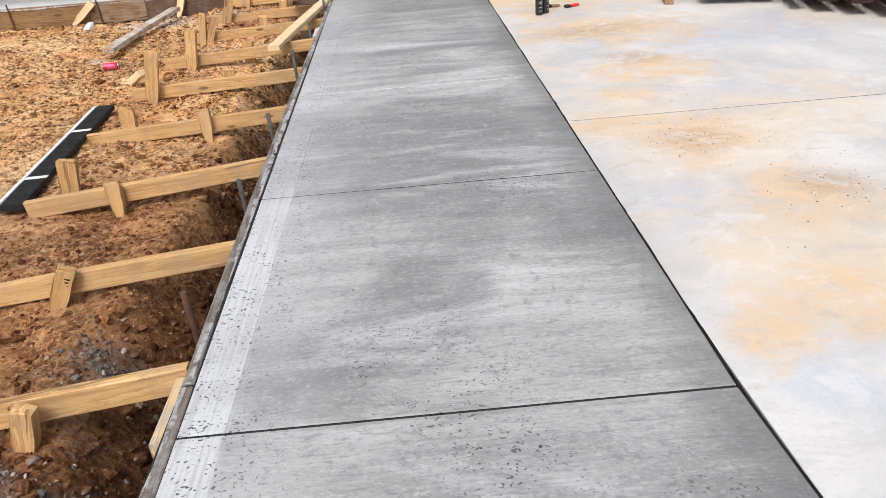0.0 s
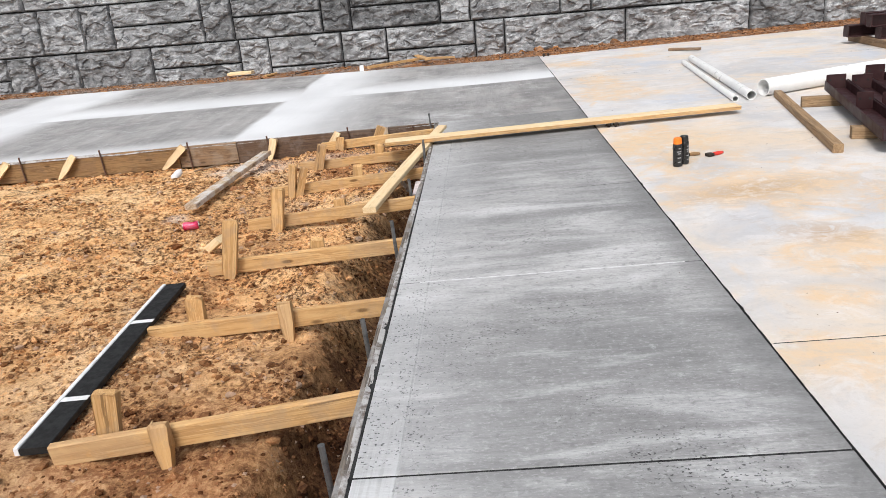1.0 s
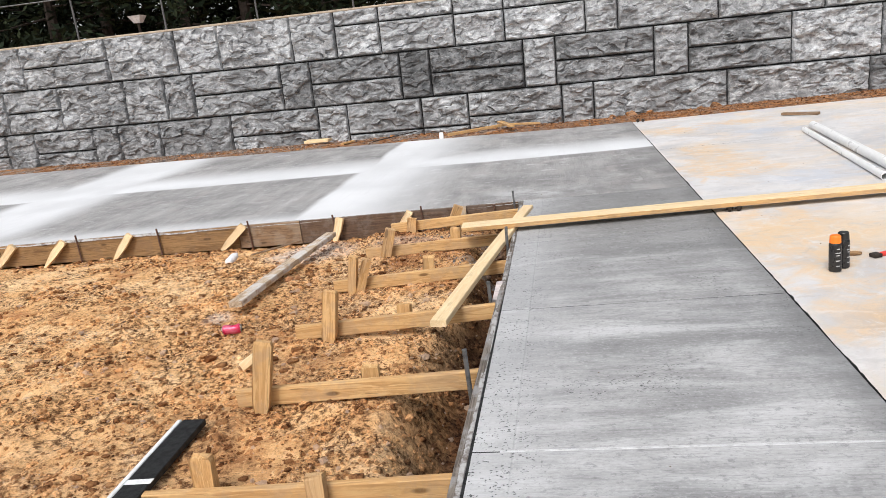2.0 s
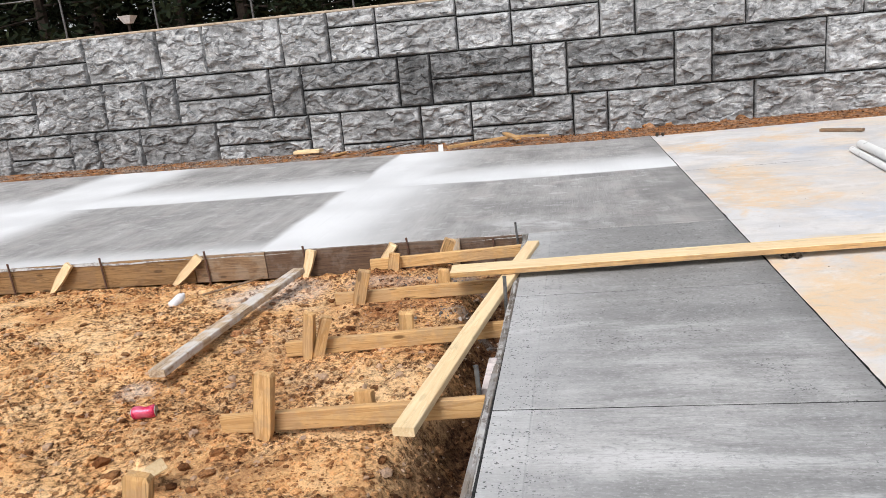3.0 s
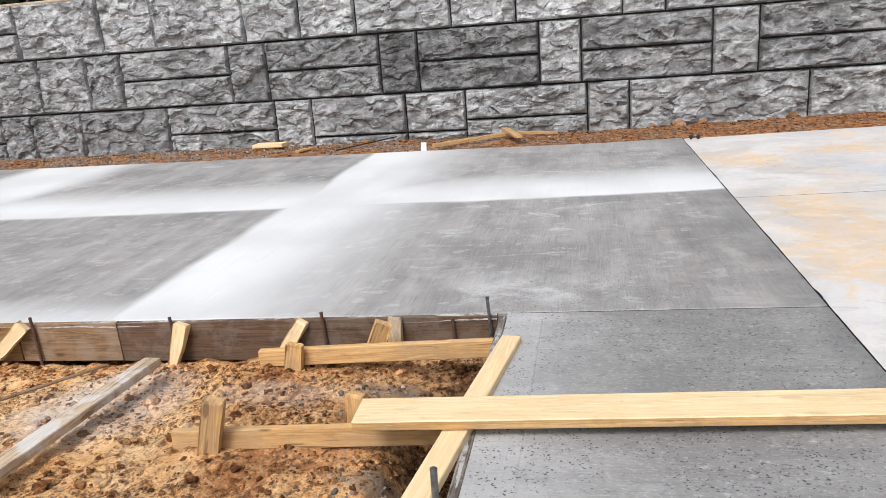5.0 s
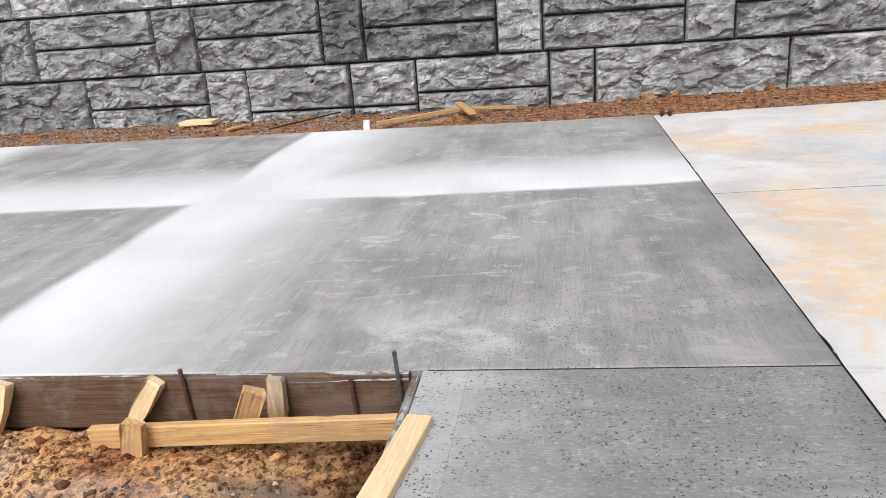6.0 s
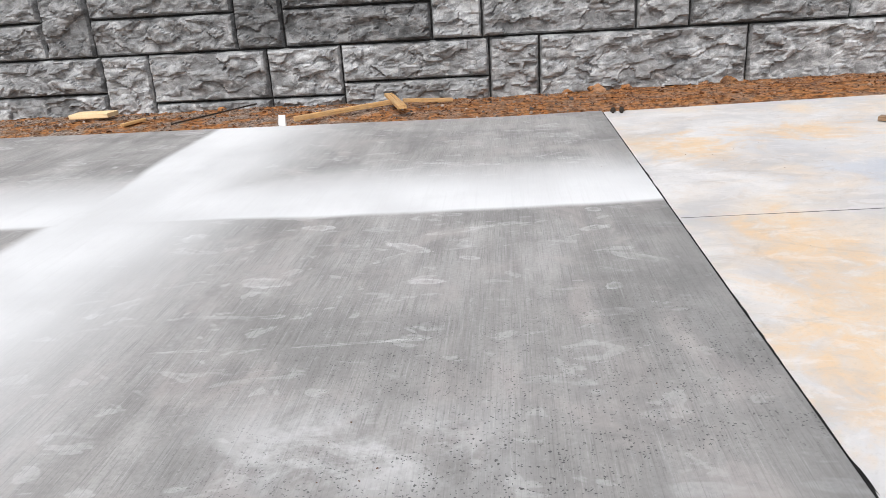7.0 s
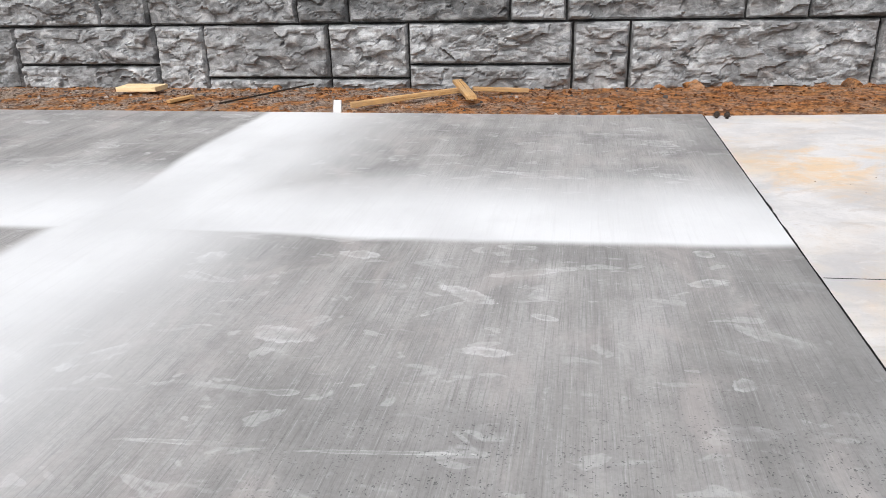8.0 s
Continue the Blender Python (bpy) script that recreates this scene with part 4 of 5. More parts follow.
# ---- formwork ----
def form_board(name, p0, p1, high, mat, label, seed):
    m, length = along(p0, p1)
    ob = thing(name, lumber_bm(length, 0.034 if abs(p0[0] - p1[0]) < 0.1 else 0.038, high, seed=seed), mat, label, "form board", "form boards",
               m=Matrix.Translation((0, 0, -high / 2)) @ m)
    # ragged cement crust left on the top edge
    rng = random.Random(seed)
    n = int(length / 0.02)
    bm = bmesh.new()
    rows = []
    for i in range(n + 1):
        u = -length / 2 + length * i / n
        row = []
        for k in range(5):
            v = (k / 4 - 0.5) * (0.038 if abs(p0[0] - p1[0]) < 0.1 else 0.044)
            h = 0.010 * (fbm(u * 1.0 + seed * 9, v * 14, 2.2, 4, seed) - 0.02) + rng.uniform(-0.0012, 0.0012)
            h -= 0.010 * abs((k / 2 - 1)) ** 4 + (0.012 if k == 0 else 0.0)
            row.append(bm.verts.new((u, v, high / 2 + h)))
        rows.append(row)
    for a, b in zip(rows, rows[1:]):
        for k in range(4):
            bm.faces.new((a[k], a[k + 1], b[k + 1], b[k]))
    part("cement_crust", bm, M_CRUST, ob, "ragged grey cement crust")
    return ob


form_board("form_board", (walk_edge(0) - 0.022, -2.8, 0.0), (walk_edge(1.9) - 0.022, 1.9, 0.0), 0.14, M_SPLASH, "cement-splashed wooden form board along the sidewalk edge", 1)
form_board("form_board", (walk_edge(1.91) - 0.022, 1.91, 0.001), (walk_edge(6.7) - 0.022, 6.70, -0.002), 0.14, M_SPLASH, "cement-splashed wooden form board along the sidewalk edge", 2)
form_board("form_board", (walk_edge(6.71) - 0.022, 6.71, -0.003), (walk_edge(9.25) - 0.022, 9.25, 0.0), 0.14, M_SPLASH, "cement-splashed wooden form board along the sidewalk edge", 3)
board("scab_board", (-0.712, 1.70, -0.075), (-0.712, 1.975, -0.075), 0.034, 0.11, M_SPLASHPINE, "short pine scab board nailed over a form joint", seed=8)
form_board("form_board", (-2.95, 9.278, -0.002), (-0.76, 9.278, 0.0), 0.235, M_DARKWOOD, "dark wet form board along the driveway edge", 4)
form_board("form_board", (-3.62, 9.276, 0.002), (-2.96, 9.278, 0.0), 0.235, M_MIDWOOD, "brown weathered form board along the driveway edge", 5)
form_board("form_board", (-6.4, 9.276, 0.004), (-3.63, 9.276, 0.003), 0.235, M_OCHREWOOD, "ochre knotty form board along the driveway edge", 6)
form_board("form_board", (-10.2, 9.276, 0.006), (-6.41, 9.276, 0.003), 0.235, M_OCHREWOOD, "ochre knotty form board along the driveway edge", 7)
form_board("form_board", (-15.0, 9.276, 0.01), (-10.21, 9.276, 0.006), 0.235, M_MIDWOOD, "brown weathered form board along the driveway edge", 8)

BRACES = [((-0.735, 2.01, 0.0), (-1.95, 1.945, -0.11)), ((-0.735, 2.79, 0.0), (-1.95, 2.73, -0.10)), ((-0.735, 3.70, -0.002), (-1.90, 3.61, -0.09)),
          ((-0.735, 4.61, -0.02), (-2.03, 4.69, -0.12)), ((-0.74, 5.46, -0.005), (-1.95, 5.50, -0.07)), ((-0.745, 6.36, 0.0), (-1.97, 6.40, -0.08)),
          ((-0.745, 7.37, -0.035), (-2.0, 7.29, -0.07)), ((-0.75, 8.27, -0.055), (-2.0, 8.22, -0.08)), ((-0.76, 8.98, -0.01), (-1.94, 8.96, -0.045))]
for i, (r, l) in enumerate(BRACES):
    r, l = Vector(r), Vector(l)
    r.x = walk_edge(r.y) - 0.042
    drop = Vector((0, 0, -0.0445))
    board("brace", r + drop, l + drop, 0.038, 0.089, M_PINE, "yellow pine brace on edge between form board and stake", "brace", "form braces", seed=20 + i)

PINE_STAKE = "sawn pine stake driven into the clay beside a brace"
STUB = "short pine stake stub behind a brace"
FRONT = [((-1.14, 1.905, -0.02), (-1.20, 1.90, -0.25), 0), ((-1.325, 2.715, -0.01), (-1.44, 2.70, -0.24), 8), ((-1.455, 3.60, -0.02), (-1.445, 3.575, -0.19), 0),
         ((-1.235, 4.60, 0.0), (-1.225, 4.565, -0.20), 5), ((-1.735, 5.435, 0.20), (-1.81, 5.43, -0.17), 4), ((-1.69, 6.335, 0.15), (-1.75, 6.335, -0.18), -4),
         ((-1.805, 7.235, 0.115), (-1.86, 7.25, -0.17), -8), ((-1.715, 7.245, 0.085), (-1.81, 7.26, -0.17), 14), ((-1.75, 8.165, 0.085), (-1.83, 8.18, -0.17), 6),
         ((-1.725, 8.915, 0.0), (-1.755, 8.92, -0.16), 0)]
for i, (t, b, turn) in enumerate(FRONT):
    stake(t, b, 0.062 if i in (6, 7) else 0.066 if i < 4 else 0.085, 0.036, M_PINE, PINE_STAKE, turn, deep=0.10, seed=40 + i, taper=0.65 if i < 4 else 0.35)
stamped = [o for o in scene.objects if o.name.startswith("form_stake")][1]
for k, (w, h) in enumerate(((0.044, 0.006), (0.036, 0.006), (0.044, 0.002))):
    length = max(v.co.x for v in stamped.data.vertices)
    part("stamp_bar", box_bm(h, 0.0016, w, 0, (length - 0.045 - 0.014 * k, -0.0185, 0)), M_BARK, stamped, "dark stamped mark")
BACK = [((-1.68, 3.69, 0.075), (-1.72, 3.69, -0.2), 10), ((-1.73, 4.72, 0.02), (-1.74, 4.72, -0.2), 0), ((-1.27, 5.55, 0.0), (-1.28, 5.55, -0.2), 6),
        ((-1.29, 6.46, 0.0), (-1.29, 6.45, -0.2), -5), ((-1.31, 7.45, 0.02), (-1.33, 7.45, -0.2), 10), ((-1.24, 8.39, 0.0), (-1.26, 8.39, -0.2), -10),
        ((-1.30, 9.06, 0.05), (-1.42, 9.06, -0.2), 20)]
for i, (t, b, turn) in enumerate(BACK):
    stake(t, b, 0.085, 0.038, M_PINE, STUB, turn, seed=60 + i)
board("wood_offcut", (-2.10, 5.93, -0.12), (-2.0, 5.90, -0.05), 0.085, 0.05, M_PALE, "pale pine offcut lying on the clay", seed=71)

FORM_STAKES = [((-2.52, 9.232, 0.0), (-2.60, 9.18, -0.26), M_PALE), ((-1.81, 9.232, 0.0), (-1.98, 9.20, -0.24), M_PALE), ((-1.295, 9.232, 0.01), (-1.30, 9.20, -0.26), M_SPLASHPINE),
               ((-3.54, 9.23, 0.01), (-3.80, 9.19, -0.22), M_PALE), ((-4.81, 9.23, 0.02), (-5.01, 9.19, -0.22), M_PALE), ((-5.60, 9.23, 0.01), (-5.82, 9.19, -0.22), M_PALE), ((-6.2, 9.23, 0.01), (-6.42, 9.19, -0.22), M_PALE)]
for i, (t, b, mt) in enumerate(FORM_STAKES):
    stake(t, b, 0.072, 0.036, mt, "cement-flecked pine stake against the driveway form" if mt is M_SPLASHPINE else "pale pine stake leaning against the driveway form", 0, deep=0.08, seed=80 + i, taper=0.6)

for x, h, mt in ((-0.80, 0.11, M_STEEL), (-0.99, -0.005, M_RUST), (-1.70, 0.045, M_RUST), (-2.60, 0.035, M_RUST), (-3.50, 0.05, M_RUST), (-4.51, 0.055, M_RUST), (-5.45, 0.06, M_RUST), (-6.45, 0.05, M_RUST)):
    rod("form_pin", (x, 9.243, h), (x + 0.02, 9.235, -0.45), 0.009, mt, "steel form pin standing against the driveway form")
for x, y, h, dx, mt in ((-0.765, 2.30, 0.08, 0.03, M_RUST), (-0.765, 3.27, 0.065, 0.025, M_STEEL), (-0.765, 4.16, 0.08, 0.025, M_STEEL), (-0.768, 5.37, 0.135, 0.02, M_STEEL), (-0.765, 6.43, 0.11, 0.015, M_STEEL), (-0.742, 7.62, 0.150, -0.015, M_STEEL)):
    rod("form_pin", (x, y, h), (x + dx, y - 0.03, -0.45), 0.011, mt, "grey steel form pin in the trench beside the form" if mt is M_STEEL else "rusty steel form pin in the trench beside the form")
board("white_board_scrap", (-0.737, 6.46, -0.062), (-0.735, 6.77, -0.048), 0.040, 0.10, M_SCRAP, "white paint-flaked board scrap standing against the form board", seed=90)

board("red_scrap", (-0.716, 3.17, -0.075), (-0.714, 3.235, -0.045), 0.018, 0.03, M_RED, "small red plastic scrap wedged beside the form board", "scrap", seed=91)

# ---- loose planks and boards on the soil ----
long_plank = board("long_plank", (-1.14, 8.11, 0.058), (2.12, 8.27, 0.058), 0.184, 0.038, M_PALE, "long pale pine plank laid across the sidewalk", "plank", seed=101)
plank_mesh = (long_plank if long_plank.type == "MESH" else long_plank.children[0]).data
plank_mesh.materials.append(M_PINE)
for face in plank_mesh.polygons:
    if abs(face.normal.y) > 0.8:
        face.material_index = 1
board("plank", (-0.65, 8.92, 0.010), (-1.005, 6.02, 0.022), 0.092, 0.038, M_PALE, "pale pine plank lying aslant over the braces", "plank", seed=102)
board("old_board", (-2.60, 6.91, -0.078), (-2.53, 8.92, -0.088), 0.098, 0.044, M_GREYWOOD, "greyed cement-smeared board lying on the clay", "board", seed=103)
rod("thin_stick", (-2.89, 9.03, -0.155), (-3.20, 8.57, -0.14), 0.009, M_MIDWOOD, "thin dark wooden stick lying on the clay", "stick", "", 6)


def build_straightedge():
    a, b = Vector((-1.985, 3.63, -0.125)), Vector((-2.08, 5.28, -0.125))
    m, length = along(a, b)
    ob = holder("straightedge", "long black straightedge with a white edge lying on the clay", "straightedge", m=m)
    part("blade", lumber_bm(length, 0.115, 0.03, 0.003, 110), M_BLACK, ob)
    part("edge_strip", box_bm(length, 0.022, 0.036, 0.003, (0, 0.069, 0.002)), M_WHITE, ob, "white edge strip")
    for u in (-0.47, 0.30):
        part("tape_band", box_bm(0.035, 0.116, 0.003, 0.001, (u, 0.0, 0.0165)), M_WHITE, ob, "white tape band")


build_straightedge()


def build_soda_can():
    z = soil_z(-2.48, 6.57) + 0.034
    ob = holder("soda_can", "crushed pink-red soda can lying on the clay", "can", m=pose(-2.48, 6.57, z, 0, 90, 14))
    n = 22
    bm = lathe_bm([(0.024, -0.058), (0.031, -0.052), (0.033, -0.044), (0.033, -0.02), (0.031, 0.0), (0.033, 0.02), (0.033, 0.046), (0.027, 0.057)], n)
    for v in bm.verts:
        k = 1 - 0.30 * math.exp(-((v.co.z - 0.012) / 0.018) ** 2) * max(0, math.cos(math.atan2(v.co.y, v.co.x) - 2.6))
        v.co.x *= k
        v.co.y *= k
    part("shell", bm, M_SODA, ob, smooth=True)
    part("lid", lathe_bm([(0.0265, 0.055), (0.0275, 0.060), (0.0265, 0.0605), (0.024, 0.0575)], n), M_ALU, ob, "bare aluminium lid")
    part("base", lathe_bm([(0.018, -0.0575), (0.0235, -0.0615), (0.025, -0.057)], n), M_ALU, ob, "bare aluminium base")


build_soda_can()


def build_bottle():
    z = soil_z(-3.30, 8.38) + 0.030
    ob = holder("plastic_bottle", "crumpled cloudy plastic bottle lying on the clay", "bottle", m=pose(-3.30, 8.38, z, -72, 0, -12))
    bm = lathe_bm([(0.004, -0.078), (0.026, -0.078), (0.036, -0.068), (0.036, -0.03), (0.033, -0.024), (0.036, -0.018), (0.036, 0.025), (0.031, 0.048), (0.018, 0.062), (0.013, 0.066)], 14)
    for v in bm.verts:
        v.co.x *= 1 + 0.15 * noise.noise(v.co * 40)
    part("shell", bm, M_CLEAR, ob, smooth=True)
    part("cap", lathe_bm([(0.0145, 0.065), (0.0145, 0.077), (0.013, 0.078)], 12), M_WHITE, ob, "white screw cap")


build_bottle()


def build_lump(x, y, r, label, seed, mat=None, sunk=0.4):
    bm = bmesh.new()
    bmesh.ops.create_icosphere(bm, subdivisions=3, radius=r)
    for v in bm.verts:
        v.co *= 1 + 0.45 * noise.noise(v.co * (1.2 / r) + Vector((seed, 0, 0))) + 0.22 * noise.noise(v.co * (4.0 / r) + Vector((0, seed, 0)))
        v.co.z *= 0.7
    thing("clay_lump", bm, mat or M_BRICKRED, label, "clay lump", m=Matrix.Translation((x, y, ground_z(x, y) + sunk * r)))


build_lump(-2.50, 7.66, 0.035, "reddish clay lump beside the old board", 1)
build_lump(-2.45, 7.72, 0.028, "reddish clay lump beside the old board", 2)
for k, (x, y, r) in enumerate(((0.95, 16.78, 0.10), (0.60, 16.82, 0.06), (1.28, 16.80, 0.07), (2.45, 16.70, 0.09), (2.2, 16.80, 0.06), (-3.7, 16.84, 0.06))):
    build_lump(x, y, r, "rusty clay lump fallen against the foot of the wall", 3 + k, M_DIRT, 0.1)



def build_rubble():
    """Broken grey cement and stone crumbs in small heaps on the clay."""
    rng = random.Random(77)
    bm = bmesh.new()
    for cx, cy, sx, sy, n in ((-1.12, 2.38, 0.10, 0.10, 90), (-1.22, 1.72, 0.12, 0.08, 80), (-0.98, 1.75, 0.08, 0.09, 60), (-1.15, 8.72, 0.26, 0.08, 110), (-1.05, 8.0, 0.2, 0.08, 80)):
        for _ in range(n):
            x, y = rng.gauss(cx, sx), rng.gauss(cy, sy)
            if x > -0.80:
                continue
            r = min(0.015, 0.004 + rng.expovariate(300))
            m = Matrix.Translation((x, y, soil_z(x, y) + 0.35 * r)) @ pose(0, 0, 0, rng.uniform(0, 90), rng.uniform(0, 90), rng.uniform(0, 360)) @ Matrix.Diagonal((rng.uniform(0.7, 1.4), 1, rng.uniform(0.5, 0.9), 1))
            bmesh.ops.create_icosphere(bm, subdivisions=1, radius=r, matrix=m)
    for _ in range(1100):                                  # pale gravel washed to the wall's foot
        x, y = rng.uniform(-9.0, 0.8), rng.uniform(15.25, 16.8)
        if fbm(x, y, 1.4, 3, 21.0) + rng.uniform(-0.4, 0.4) < 0:
            continue
        r = min(0.022, 0.006 + rng.expovariate(220))
        m = Matrix.Translation((x, y, strip_z(x, y) + 0.4 * r)) @ pose(0, 0, 0, rng.uniform(0, 90), 0, rng.uniform(0, 360)) @ Matrix.Diagonal((rng.uniform(0.8, 1.4), 1, 0.8, 1))
        bmesh.ops.create_icosphere(bm, subdivisions=1, radius=r, matrix=m)
    for v in bm.verts:
        v.co += noise.noise_vector(v.co * 90) * 0.0035
    thing("rubble", bm, M_RUBBLE, "broken grey cement crumbs and stones heaped on the clay", "rubble", kind="stuff")


build_rubble()


# ---- things on the pad ----
def build_spray_can(x, y, cap_mat, label, turn):
    ob = holder("spray_can", label, "spray can", "spray cans", m=pose(x, y, 0.004, 0, 0, turn))
    part("body", lathe_bm([(0.030, 0), (0.0325, 0.004), (0.0325, 0.150), (0.031, 0.156), (0.026, 0.166)], 24), M_CANBLACK, ob, smooth=False)
    part("cap", lathe_bm([(0.0295, 0.160), (0.030, 0.163), (0.028, 0.196), (0.024, 0.202)], 24), cap_mat, ob, "orange plastic cap" if cap_mat is M_ORANGE else "black plastic cap")
    for h, w in ((0.126, 0.5), (0.104, 0.9), (0.090, 0.6), (0.060, 0.8), (0.030, 0.7)):    # print too small to read
        bm = bmesh.new()
        n = 8
        v = [[bm.verts.new((0.0329 * math.cos(-1.57 + w * (i / n - 0.5)), 0.0329 * math.sin(-1.57 + w * (i / n - 0.5)), h + k)) for i in range(n + 1)] for k in (0, 0.006)]
        for i in range(n):
            bm.faces.new((v[0][i], v[0][i + 1], v[1][i + 1], v[1][i]))
        part("print_bar", bm, M_PRINT, ob, "pale printed bar")


build_spray_can(1.145, 6.53, M_ORANGE, "black spray can with an orange cap standing on the pad", 10)
build_spray_can(1.205, 6.585, M_CANBLACK, "black spray can standing beside the orange-capped one", 40)


def build_tool(x, y, turn, grip_mat, blade_mat, name, label, size):
    ob = holder(name, label, "hand tool", m=pose(x, y, 0.014, 0, 0, turn))
    bm = lathe_bm([(0.008, 0), (0.013, 0.01), (0.015, size * 0.5), (0.012, size * 0.8), (0.008, size)], 12)
    bmesh.ops.rotate(bm, cent=(0, 0, 0), matrix=Matrix.Rotation(radians(90), 3, "Y"), verts=bm.verts)
    part("handle", bm, grip_mat, ob, smooth=True)
    part("head", box_bm(0.05, 0.05, 0.022, 0.003, (-0.024, 0, 0)), blade_mat, ob)


build_tool(1.30, 6.80, -8, M_OCHREWOOD, M_BARK, "scrub_brush", "small brush with a wooden handle lying on the pad", 0.075)
build_tool(1.45, 6.74, 20, M_RED, M_BARK, "red_brush", "red-handled brush with dark bristles lying on the pad", 0.09)


def pipe(p0, p1, r, wall_t, label):
    a, b = Vector(p0), Vector(p1)
    length = (b - a).length
    n = 28
    bm = bmesh.new()
    prof = [(r - wall_t, 0), (r, 0), (r, length), (r - wall_t, length)]
    rings = [[bm.verts.new((q * math.cos(2 * math.pi * i / n), q * math.sin(2 * math.pi * i / n), h)) for i in range(n)] for q, h in prof]
    for k in range(4):
        c, d = rings[k], rings[(k + 1) % 4]
        for i in range(n):
            bm.faces.new((c[i], c[(i + 1) % n], d[(i + 1) % n], d[i]))
    bmesh.ops.recalc_face_normals(bm, faces=bm.faces)
    thing("pvc_pipe", bm, M_PVC, label, "pipe", "white pipes", smooth=False, m=Matrix.Translation(a) @ (b - a).to_track_quat("Z", "Y").to_matrix().to_4x4())


pipe((2.27, 8.80, 0.031), (2.60, 12.04, slab_z(2.6, 12.04) + 0.031), 0.031, 0.005, "thin white pvc pipe lying on the pad")
pipe((2.435, 8.83, 0.047), (2.765, 12.26, slab_z(2.76, 12.26) + 0.047), 0.047, 0.006, "white pvc pipe lying on the pad")
pipe((2.60, 8.98, 0.087), (4.70, 9.80, 0.085), 0.085, 0.008, "large white pvc drain pipe lying on the pad")

board("timber", (2.235, 6.50, 0.033), (2.70, 8.87, 0.033), 0.07, 0.064, M_TIMBER, "worn square timber lying beside the steel", "timber", "dunnage timbers", seed=120)
board("timber", (2.50, 6.90, 0.046), (4.6, 6.32, 0.046), 0.088, 0.088, M_TIMBER, "square timber under the steel beams", "timber", "dunnage timbers", seed=121)
board("timber", (2.68, 8.25, 0.046), (4.9, 7.66, 0.046), 0.088, 0.088, M_TIMBER, "square timber under the steel beams", "timber", "dunnage timbers", seed=122)
STEEL_U, STEEL_V = Vector((0.243, 0.970, 0)), Vector((0.962, -0.273, 0))


def steel_pose(p, z):
    """x along the beams, y across them to the left."""
    return Matrix.Translation((p.x, p.y, z)) @ Matrix((STEEL_U, Vector((-STEEL_U.y, STEEL_U.x, 0)), Vector((0, 0, 1)))).transposed().to_4x4()


def channel(k, length, clips):
    p = Vector((2.54, 6.34, 0)) + STEEL_V * 0.195 * k
    ob = holder("steel_channel", "maroon-primed steel channel lying open side up on timbers", "steel channel", "steel channels", m=steel_pose(p, 0.092))
    w, h, t = 0.185, 0.075, 0.009
    part("web", box_bm(length, w, t, 0.002, (length / 2, 0, t / 2)), M_MAROON, ob)
    for s in (-1, 1):
        part("flange", box_bm(length, t, h, 0.002, (length / 2, s * (w / 2 - t / 2), t + h / 2)), M_MAROON, ob)
    for u, high, off, wide in clips:
        clip = part("clip_plate", box_bm(0.010, wide, high, 0.002, (u, off, t + high / 2 + 0.001)), M_MAROON, ob)
        for s in (-0.3, 0.3):
            bm = lathe_bm([(0.010, -0.0062), (0.010, 0.0062)], 12)
            bmesh.ops.rotate(bm, cent=(0, 0, 0), matrix=Matrix.Rotation(radians(90), 3, "Y"), verts=bm.verts)
            bmesh.ops.translate(bm, vec=(u, off + s * wide, t + high * 0.62), verts=bm.verts)
            part("bolt_hole", bm, M_CORE, clip, "pale bolt hole")
    return ob


channel(0, 2.20, [(2.19, 0.13, 0, 0.165), (1.10, 0.14, -0.02, 0.12)])
channel(1, 2.25, [(2.10, 0.13, 0, 0.165), (1.05, 0.14, 0.0, 0.13)])
channel(2, 2.55, [(2.54, 0.15, 0, 0.165), (1.35, 0.14, 0.0, 0.13), (0.30, 0.14, -0.02, 0.14)])


def beam(m, length, w, h, label="maroon-primed steel beam stacked on timbers"):
    ob = holder("steel_beam", label, "steel beam", "steel beams", m=m)
    t = 0.012
    part("flange", box_bm(length, w, t, 0.002, (length / 2, 0, t / 2)), M_MAROON, ob)
    part("flange", box_bm(length, w, t, 0.002, (length / 2, 0, h - t / 2)), M_MAROON, ob)
    part("web", box_bm(length - 0.01, 0.010, h - 2 * t, 0.0, (length / 2, 0, h / 2)), M_MAROON, ob)
    part("end_plate", box_bm(0.010, w, h - 2 * t - 0.002, 0.001, (0.006, 0, h / 2)), M_MAROON, ob)
    return ob


for k, (dx, length, w, h) in enumerate(((0.0, 2.7, 0.10, 0.20), (0.17, 3.2, 0.15, 0.22), (0.36, 3.3, 0.15, 0.24), (0.56, 3.2, 0.16, 0.22), (0.78, 3.0, 0.16, 0.26))):
    p = Vector((3.03, 5.88, 0)) + STEEL_V * dx - STEEL_U * 0.12 * k
    beam(steel_pose(p, 0.092), length, w, h)
for i, (x, y, z, length) in enumerate(((5.15, 11.95, 0.10, 5.0), (5.35, 12.25, 0.10, 5.0), (5.0, 12.55, 0.10, 5.0), (5.05, 12.02, 0.265, 4.8), (5.15, 12.40, 0.265, 4.9))):
    beam(pose(x, y, slab_z(x + 1, y) + z, 0, 0.4, -6), length, 0.2, 0.16, "maroon-primed steel beam in the far stack")
for x in (5.2, 8.2):
    board("timber", (x - 0.05, 11.6, slab_z(x, 12) + 0.05), (x + 0.05, 12.9, slab_z(x, 12) + 0.05), 0.09, 0.1, M_MIDWOOD, "square timber under the far steel stack", "timber", "dunnage timbers", seed=130)

